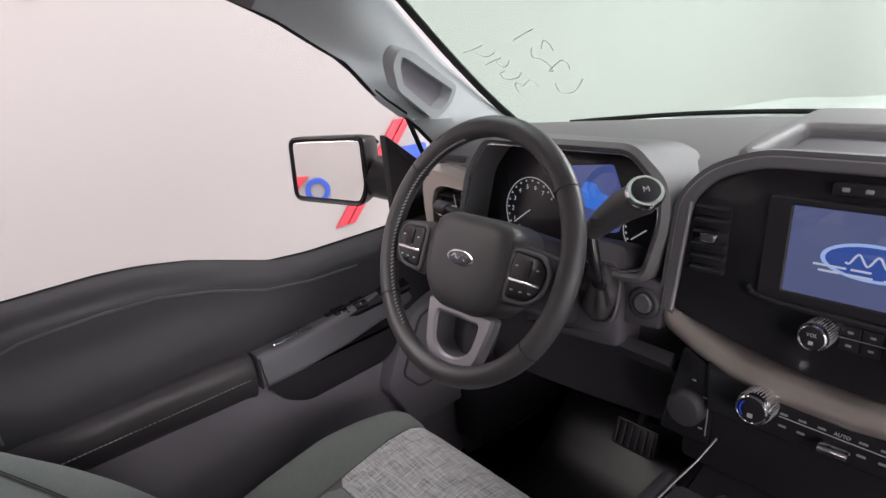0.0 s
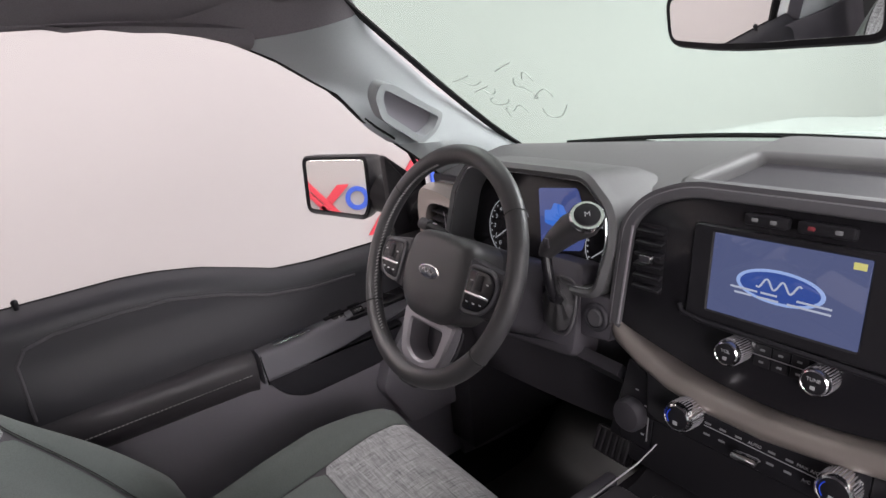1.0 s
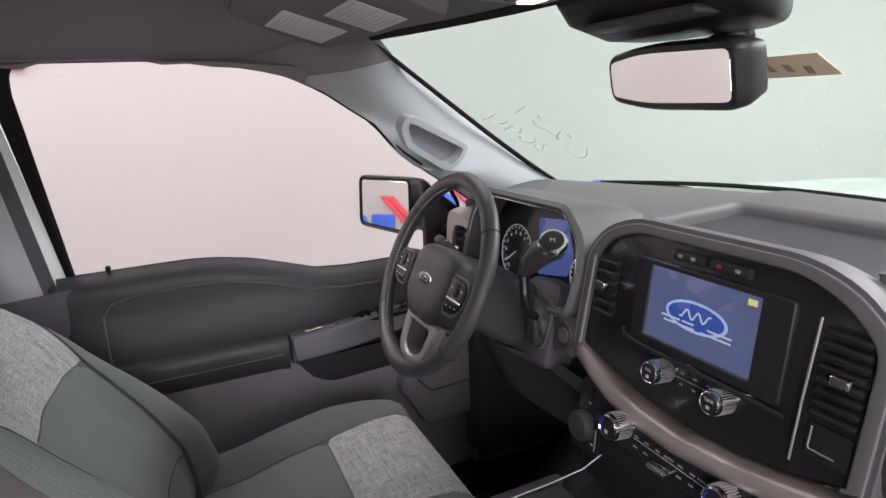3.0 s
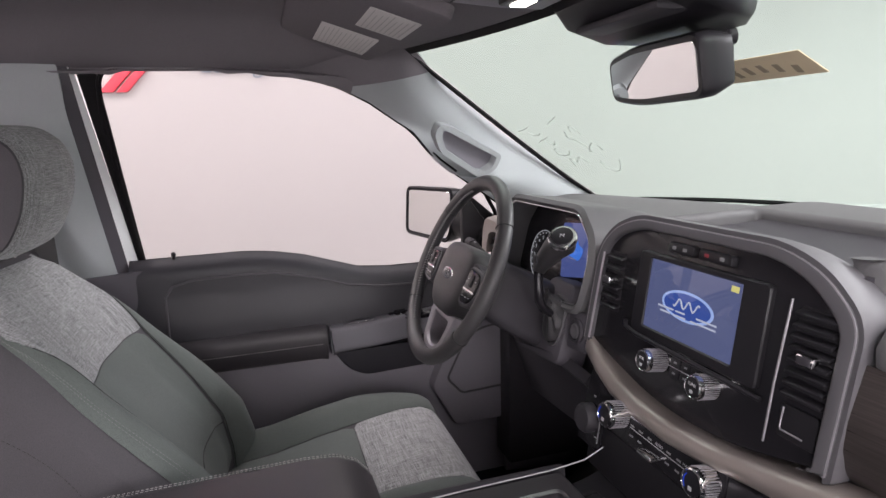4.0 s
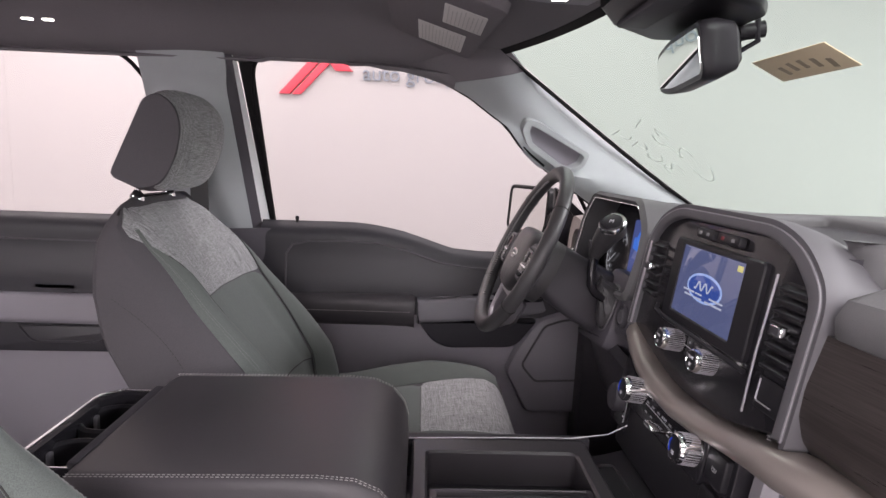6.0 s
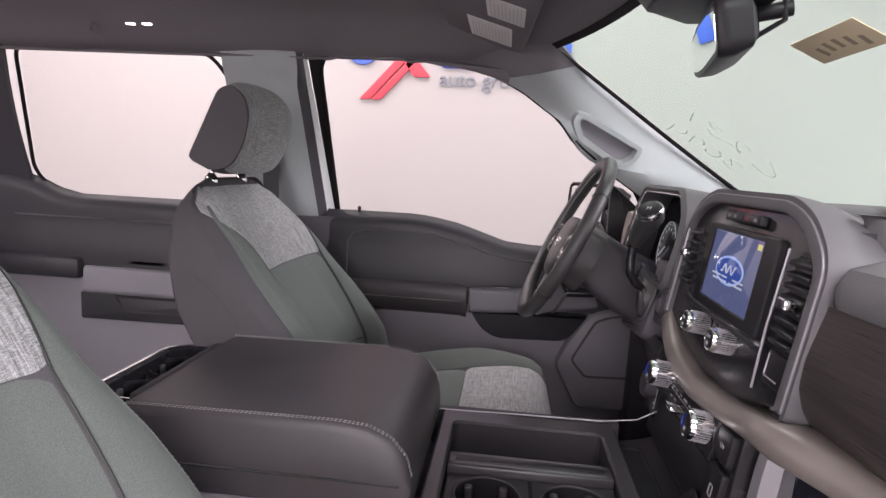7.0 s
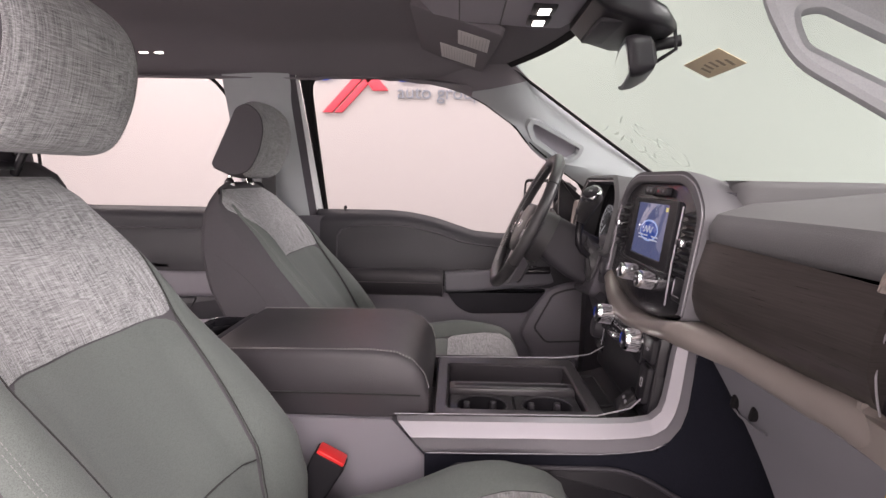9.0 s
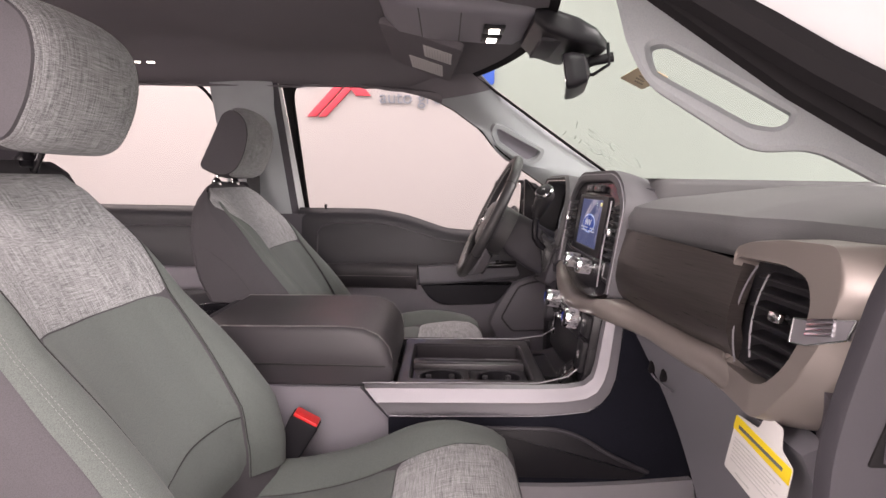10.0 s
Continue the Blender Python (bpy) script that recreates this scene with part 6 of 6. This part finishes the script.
def seat(cx, label, lift=0.0, fore=0.0, drop=0.0, tall=0.0):
    def tz(z):
        return z + tall * max(0.0, (z - 1.30) / 0.19)
    s = thing("front_seat", label, "seat", (cx, 0.1, 0.68), group="front seats")
    rings = []
    for z in [0.93, 0.97, 1.0, 1.04] + spread(1.08, 1.44, 13) + [1.46, 1.475, 1.485, 1.489]:
        h = lin(SEAT_HALF, z)
        front = [(x, back_front(x, z)) for x in [h * math.sin(t) for t in spread(-math.pi / 2, math.pi / 2, 29)]]
        yr = lin(SEAT_REAR, z)
        rear = [(h * math.cos(t), yr + 0.05 * (1 - abs(math.sin(t)) ** 0.7)) for t in spread(0.12, math.pi - 0.12, 13)]
        rings.append([(cx + x, y, tz(z)) for x, y in front + rear])
    part("backrest", loft(rings), "cloth_dark", s, "dark grey cloth backrest")

    def upper(u, v):
        z = 1.302 + 0.170 * v - 0.006 * (1 - u * u) * (1 - v)
        x = u * min(lin(SEAM_X, z), lin(SEAT_HALF, z) - 0.010)
        return (cx + x, back_front(x, z) + 0.006 - crease(u, 0.004) - crease(2 * v - 1, 0.006), tz(z))
    part("upper_panel", sheet(upper, spread(-1, 1, 41), spread(0, 1, 29), -0.003), "heather", s, "heathered light grey cloth panel")

    def middle(u, v):
        z = 0.985 + 0.315 * v - 0.006 * (1 - u * u) * v
        x = u * (lin(SEAM_X, z) - 0.0015)
        return (cx + x, back_front(x, z) + 0.006 - crease(u) - crease(2 * v - 1, 0.006), z)
    part("center_panel", sheet(middle, spread(-1, 1, 31), spread(0, 1, 27), -0.004), "cloth", s, "plain grey-green cloth panel")
    for sd in (-1, 1):
        def wing(u, v):
            z = 0.98 + 0.455 * v
            a = min(lin(SEAM_X, z) + 0.0015, lin(SEAT_HALF, z) - 0.0225)
            x = a + (lin(SEAT_HALF, z) - 0.018 - a) * u
            return (cx + sd * x, back_front(x, z) + 0.006 - crease(2 * u - 1, 0.006), tz(z))
        part("bolster", sheet(wing, spread(0, 1, 15), spread(0, 1, 33), -0.004 * sd), "cloth", s, "plain grey-green cloth bolster")
        for q in (0.80, 0.86):
            part("bolster_stitching", stitches([Vector(wing(q, v)) + Vector((0, 0.0005, 0)) for v in spread(0.08, 0.97, 40)], 0.0005, 0.0035, 0.0025), "stitch", s)
        part("seam", tube([Vector(wing(0.0, v)) + Vector((0, 0.0025, 0)) for v in spread(0, 0.9, 24)], 0.0009, 5), "seam", s)
        side_z = spread(1.12, 1.32, 14)
        part("side_seam", stitches([(cx + sd * (lin(SEAT_HALF, z) + 0.001), -0.30 + 0.22 * (1.36 - z) / 0.24 + 0.06 * math.sin((1.36 - z) * 13), z) for z in side_z], 0.0005), "seam", s)
    part("lower_seam", tube([(cx + x, back_front(x, 1.095) + 0.006, 1.095 - 0.4 * x * x) for x in spread(-0.13, 0.13, 13)], 0.0014, 5), "seam", s)
    rings = []
    for y in [-0.10, -0.05] + spread(0.0, 0.44, 12) + [0.47, 0.50, 0.52, 0.535, 0.54]:
        top = [(x, cushion_top(x, y, drop)) for x in [0.255 * math.sin(t) for t in spread(math.pi / 2, -math.pi / 2, 27)]]
        zb = 0.88 - 0.5 * drop + 0.06 * smoothstep(0.48, 0.54, y)
        low_ = [(-0.245, zb), (-0.12, zb - 0.01), (0.12, zb - 0.01), (0.245, zb)]
        rings.append([(cx + x, y, z) for x, z in top + low_])
    part("cushion", loft(rings), "cloth_dark", s, "dark grey cloth seat cushion")

    def pad(x, y, u, v):
        return (cx + x, y, cushion_top(x, y, drop) + 0.007 - crease(u) - crease(v, 0.006))
    part("cushion_panel", sheet(lambda u, v: pad(0.140 * u, -0.02 + 0.347 * v, u, 2 * v - 1), spread(-1, 1, 25), spread(0, 1, 19), 0.012), "cloth", s, "plain grey-green cloth panel")
    part("front_panel", sheet(lambda u, v: pad((0.142 + 0.012 * v) * u, 0.329 + 0.206 * v, u, 2 * v - 1), spread(-1, 1, 27), spread(0, 1, 23), 0.012), "heather", s, "heathered light grey cloth panel")
    for sd in (-1, 1):
        part("cushion_bolster", sheet(lambda u, v: pad(sd * (0.143 + 0.012 * smoothstep(0.6, 1, v) + (0.098 - 0.012 * smoothstep(0.6, 1, v)) * u), -0.03 + 0.555 * v, 2 * u - 1, 0), spread(0, 1, 13), spread(0, 1, 25), 0.010 * sd), "cloth", s, "plain grey-green cloth bolster")
    part("base", rbox((cx, 0.20, 0.78), (0.42, 0.52, 0.19), 0.02), "black", s, "black plastic seat base")
    # headrest: a side outline swept across, rounded at its ends
    side_line = rpoly([(-0.181, 1.696, 0.03), (-0.212, 1.686, 0.02), (-0.276 - (0.012 if not lift else 0), 1.538 - (0.014 if not lift else 0), 0.012), (-0.223, 1.503 - (0.008 if not lift else 0), 0.02), (-0.180, 1.510, 0.03), (-0.150, 1.564, 0.03), (-0.138, 1.624, 0.03), (-0.146, 1.668, 0.03)], 0.02, 4)
    cy, cz = -0.205, 1.605
    rings = []
    for k in range(17):
        t = -1 + 2 * k / 16
        q = 1 - 0.10 * abs(t) ** 6
        rings.append([(cx + 0.124 * t, fore + cy + (y - cy) * q + 0.008 * (1 - t * t) * (y > cy), lift + cz + (z - cz) * q + 0.004 * (1 - t * t) * (z > cz)) for y, z in side_line])
    hr = part("headrest", loft(rings), "cloth_dark", s, "padded dark grey headrest")

    def face(u, v):
        line = side_line[19:] + side_line[:6]
        w = v * (len(line) - 1)
        i = min(int(w), len(line) - 2)
        y, z = Vector(line[i]).lerp(Vector(line[i + 1]), w - i)
        q = 1 - 0.10 * abs(u * 0.965) ** 6 + 0.032 - 0.024 * abs(u) ** 10 - 0.030 * abs(2 * v - 1) ** 12
        return (cx + 0.1195 * u, fore + cy + (y - cy) * q + 0.008 * (1 - u * u), lift + cz + (z - cz) * q + 0.004 * (1 - u * u) * (z > cz))
    part("headrest_face", sheet(face, spread(-1, 1, 27), spread(0, 1, 37), -0.006), "heather", hr, "heathered light grey headrest face")
    for sd in (-1, 1):
        part("headrest_stitching", stitches([Vector(face(sd * 0.965, v)) + Vector((0, 0.0012, 0)) for v in spread(0.05, 0.95, 24)], 0.0007), "stitch", hr)
    for dx in (-0.075, 0.075):
        part("post", tube([(cx + dx, -0.255, 1.47), (cx + dx, -0.245 + 0.6 * fore, 1.53 + lift)], 0.006, 10), "gloss" if lift else "chrome", hr, "headrest post")
        part("post_collar", spin([(0.022, -0.006), (0.021, 0.009), (0.016, 0.014), (0.0085, 0.022)], Matrix.Translation((cx + dx, -0.252 + 0.1 * fore, 1.484 + tall)) @ Matrix.Diagonal((0.95, 0.7, 1, 1) if lift else (0.8, 0.6, 0.8, 1)), 20), "gloss" if lift else "chrome", hr, "post collar")
    return s


seat(-0.456, "grey cloth driver's seat with heathered panels and headrest")
seat(0.468, "grey cloth passenger seat with heathered panels and raised headrest", 0.024, 0.054, 0.045, 0.032)

# belt buckle beside the passenger seat
buckle = thing("seat_belt_buckle", "black seat belt buckle with a red release button", "buckle", (0.235, 0.13, 0.98))
bmx = Matrix.Translation((0.228, 0.112, 0.98)) @ pose(0, 0, 0, -28, 0, 0)
part("buckle_body", loft([[bmx @ Vector((u, v, w)) for u, v in rect(-a, -b, a, b, 0.006, 3)] for w, a, b in ((-0.06, 0.015, 0.020), (0.0, 0.018, 0.025), (0.065, 0.020, 0.029), (0.072, 0.019, 0.028))]), "black", buckle)
part("release_button", rbox((0, 0, 0.074), (0.034, 0.050, 0.009), 0.003, bmx), "red", buckle, "red release button")

# ---- mirrors ----
mir = thing("rearview_mirror", "black rearview mirror on a stalk with cable", "mirror", (-0.03, 0.68, 1.76))
mir_n = Vector((-0.18, -0.965, -0.17)).normalized()
mir_u = Vector((0, 0, 1)).cross(mir_n)
mm = frame_of((-0.018, 0.669, 1.732), mir_u, mir_n.cross(mir_u))
po = rpoly([(-0.124, -0.030), (-0.04, -0.041, 0.05), (0.122, -0.041), (0.124, 0.031), (-0.04, 0.038, 0.06), (-0.122, 0.030)], 0.02, 6)
rings = []
for w, g in ((-0.042, 0.022), (-0.034, 0.008), (-0.012, 0.0), (0.004, 0.0), (0.008, 0.003)):
    rings.append([mm @ Vector((u, v, w)) for u, v in inset(po, g)])
part("housing", loft(rings), "black", mir)
part("glass", plate(inset(po, 0.009), 0.002, mm, 0.0004, w0=0.0072), "mirror", mir, "mirror glass", smooth=False)
part("stalk", tube([(-0.005, 0.685, 1.752), (0.005, 0.72, 1.765), (0.015, 0.76, 1.772)], 0.011, 10), "black", mir)
part("cable", tube([(0.0, 0.69, 1.735), (0.01, 0.72, 1.735), (0.02, 0.75, 1.755), (0.02, 0.745, 1.80)], 0.004, 6), "black", mir)

sensor = thing("sensor_housing", "black camera housing at the top of the windshield", "housing", (0.0, 0.66, 1.80))
rings = []
for y, z, hw, hh in ((0.575, 1.838, 0.115, 0.02), (0.60, 1.826, 0.125, 0.03), (0.66, 1.808, 0.125, 0.03), (0.70, 1.797, 0.11, 0.022), (0.73, 1.787, 0.07, 0.012)):
    rings.append([(u, y, z + v) for u, v in rect(-hw, -hh, hw, hh * 0.6, 0.015, 4)])
part("shell", loft(rings), "black", sensor)
part("underside_cover", rbox((0.0, 0.63, 1.7905), (0.17, 0.075, 0.010), 0.004), "dark", sensor, "black textured underside cover")
part("camera_lens", spin([(0.013, 0), (0.013, 0.006), (0.010, 0.008), (0.004, 0.009)], frame_of((0.03, 0.712, 1.79), (1, 0, 0), (0, 0.5, -0.86))), "gloss", sensor, "small dark lens")

side = thing("side_mirror", "black door mirror with bright glass", "mirror", (-1.05, 0.70, 1.42))
sm_n = Vector((0.45, -0.893, 0.05))
smx = frame_of((-1.065, 0.665, 1.430), Vector((0, 0, 1)).cross(sm_n), Vector((0, 0, 1)) - sm_n * 0.05)
sp = rpoly([(-0.105, -0.068), (0.085, -0.082), (0.105, -0.04), (0.105, 0.082), (-0.10, 0.082)], 0.025, 6)
rings = []
for w, g in ((-0.10, 0.03), (-0.06, 0.008), (-0.01, 0.0), (0.012, 0.0), (0.016, 0.004), (0.008, 0.010)):
    rings.append([smx @ Vector((u, v, w)) for u, v in inset(sp, g)])
part("housing", loft(rings), "black", side)
part("glass", plate(inset(sp, 0.012), 0.003, smx, 0.0005, w0=0.0085), "mirror", side, "bright mirror glass", smooth=False)
part("arm", tube([(-0.99, 0.74, 1.41), (-0.93, 0.77, 1.39), (-0.88, 0.79, 1.37)], [0.05, 0.045, 0.05], 12, flat=1.0), "black", side)
part("sail", plate(rpoly([(0.70, 1.30), (0.86, 1.30), (0.84, 1.40), (0.70, 1.52)], 0.01, 3), 0.02, frame_of((-0.895, 0, 0), (0, 1, 0), (0, 0, 1)), 0.004), "black", side)

# ---- visor, overhead console, roof lamps ----
visor = thing("sun_visor", "dark grey folded sun visor with white warning labels", "sun visor", (-0.35, 0.33, 1.85))
vm = frame_of((-0.33, 0.33, 1.853), (1, 0, 0), (0, -0.955, 0.296))
part("flap", plate(rpoly([(-0.285, -0.092), (0.20, -0.118), (0.20, 0.095), (-0.285, 0.095)], 0.02, 5), 0.018, vm, 0.006, w0=-0.009), "headliner", visor, "dark cloth visor flap")
vl = vm
for a, b, c, d in ((-0.232, -0.067, -0.058, 0.032), (-0.006, -0.092, 0.128, -0.016)):
    part("warning_label", plate(rect(a, b, c, d, 0.003, 2), 0.0008, vl, 0.0002, w0=0.0093), "paper", visor, "white printed warning label")
    for k in range(int((d - b) / 0.0075) - 1):
        part("print_line", plate(rect(a + 0.006, b + 0.007 + 0.0075 * k, c - 0.008 - 0.008 * (k * 5 % 4), b + 0.0085 + 0.0075 * k, 0.0004, 1), 0.0003, vl, 0.0001, w0=0.0101), "faint_ink", visor)
over = thing("overhead_console", "dark grey overhead console with lit map lamps", "overhead console", (0, 0.42, 1.84))
rings = []
for y, zb, hw in ((0.26, 1.872, 0.10), (0.29, 1.848, 0.125), (0.36, 1.834, 0.13), (0.50, 1.824, 0.13), (0.555, 1.822, 0.125), (0.585, 1.836, 0.11)):
    rings.append([(x, y, z) for x, z in rpoly([(-hw, 1.88), (-hw - 0.006, zb + 0.01), (-hw + 0.01, zb), (hw - 0.01, zb), (hw + 0.006, zb + 0.01), (hw, 1.88)], 0.012, 3)])
part("shell", loft(rings), "grey", over, "dark grey plastic console shell")
for x in (-0.052, 0.028):
    part("lamp_bezel", rbox((x, 0.502, 1.8235), (0.055, 0.045, 0.012), 0.004), "black", over)
    part("lamp_lens", rbox((x, 0.502, 1.8165), (0.034, 0.022, 0.003), 0.001), "lamp", over, "lit map lamp lens")
for y in (0.345, 0.43):
    part("door_line", tube([(-0.115, y, 1.829 if y > 0.4 else 1.837), (0.115, y, 1.829 if y > 0.4 else 1.837)], 0.0015, 5), "black", over)
dome = thing("dome_lamp", "small lit rear roof lamp with coat hook", "lamp", (-0.6, -0.55, 1.86))
for y in (-0.575, -0.53):
    part("lens", rbox((-0.595, y, 1.862), (0.02, 0.028, 0.012), 0.004), "lamp", dome, "lit lens")
part("hook", tube([(-0.60, -0.68, 1.862), (-0.59, -0.68, 1.84), (-0.575, -0.66, 1.838)], 0.007, 8), "headliner", dome)

# ---- paper tag at the glovebox ----
tag = thing("paper_tag", "white and yellow printed paper tag hanging from the glovebox", "tag", (0.63, 0.77, 1.2))
tgm = frame_of((0.676, 0.768, 1.221), (0.99, 0, -0.08), (0.08, 0.10, 0.99))
part("sheet", plate(rpoly([(-0.060, -0.073), (0.064, -0.076), (0.062, -0.004), (0.038, 0.004), (0.032, 0.026), (0.0, 0.026), (-0.010, 0.004), (-0.056, -0.002)], 0.004, 3), 0.0008, tgm, 0.0002), "paper", tag, "white printed sheet")
part("yellow_band", plate(rpoly([(-0.057, -0.020), (0.062, -0.023), (0.0615, -0.005), (-0.056, -0.003)], 0.001, 2), 0.0008, tgm, 0.0002, w0=0.001), "yellow", tag, "yellow printed band")
part("band_line", plate(rect(-0.045, -0.015, 0.048, -0.011, 0.0005, 1), 0.0004, tgm, 0.0001, w0=0.0019), "ink", tag)
for k in range(7):
    part("print_line", plate(rect(-0.050, -0.030 - 0.0046 * k, 0.050 - 0.009 * (k % 3), -0.0286 - 0.0046 * k, 0.0003, 1), 0.0004, tgm, 0.0001, w0=0.001), "faint_ink", tag)
part("print_line", plate(rect(-0.034, -0.068, 0.0, -0.0665, 0.0003, 1), 0.0004, tgm, 0.0001, w0=0.001), "faint_ink", tag)

# ---- footwell ----
pedal = thing("brake_pedal", "black ribbed rubber brake pedal on a steel arm", "pedal", (-0.42, 0.95, 0.85))
pm = frame_of((-0.42, 0.93, 0.86), (1, 0, 0), (0, 0.45, 0.9))
part("pad", plate(rect(-0.05, -0.03, 0.05, 0.03, 0.008), 0.012, pm, 0.003), "black", pedal)
for k in range(6):
    part("rib", rbox((-0.04 + 0.016 * k, 0, 0.013), (0.006, 0.05, 0.004), 0.001, pm), "dark", pedal)
part("arm", tube([(-0.42, 0.935, 0.87), (-0.42, 1.0, 0.98), (-0.42, 1.10, 1.1)], 0.009, 8), "dark", pedal)
matm = thing("floor_mat", "black rubber floor mat in the driver's footwell", "floor mat", (-0.44, 0.75, 0.685))
part("mat", sheet(lambda u, v: (-0.68 + 0.46 * u, 0.50 + 0.55 * v, 0.692 + 0.12 * smoothstep(0.7, 1.0, v) + 0.004 * math.sin(9 * u + 5 * v) * math.sin(7 * v)), spread(0, 1, 31), spread(0, 1, 16), 0.006), "film", matm)
solo("transmission_tunnel", sheet(lambda u, v: (0.36 * math.cos(math.pi * u), -1.3 + 2.5 * v, 0.66 + 0.16 * abs(math.sin(math.pi * u)) ** 0.6), spread(0, 1, 17), spread(0, 1, 6), 0.02), "floor_grey", "grey vinyl floor tunnel", "floor", "structure")
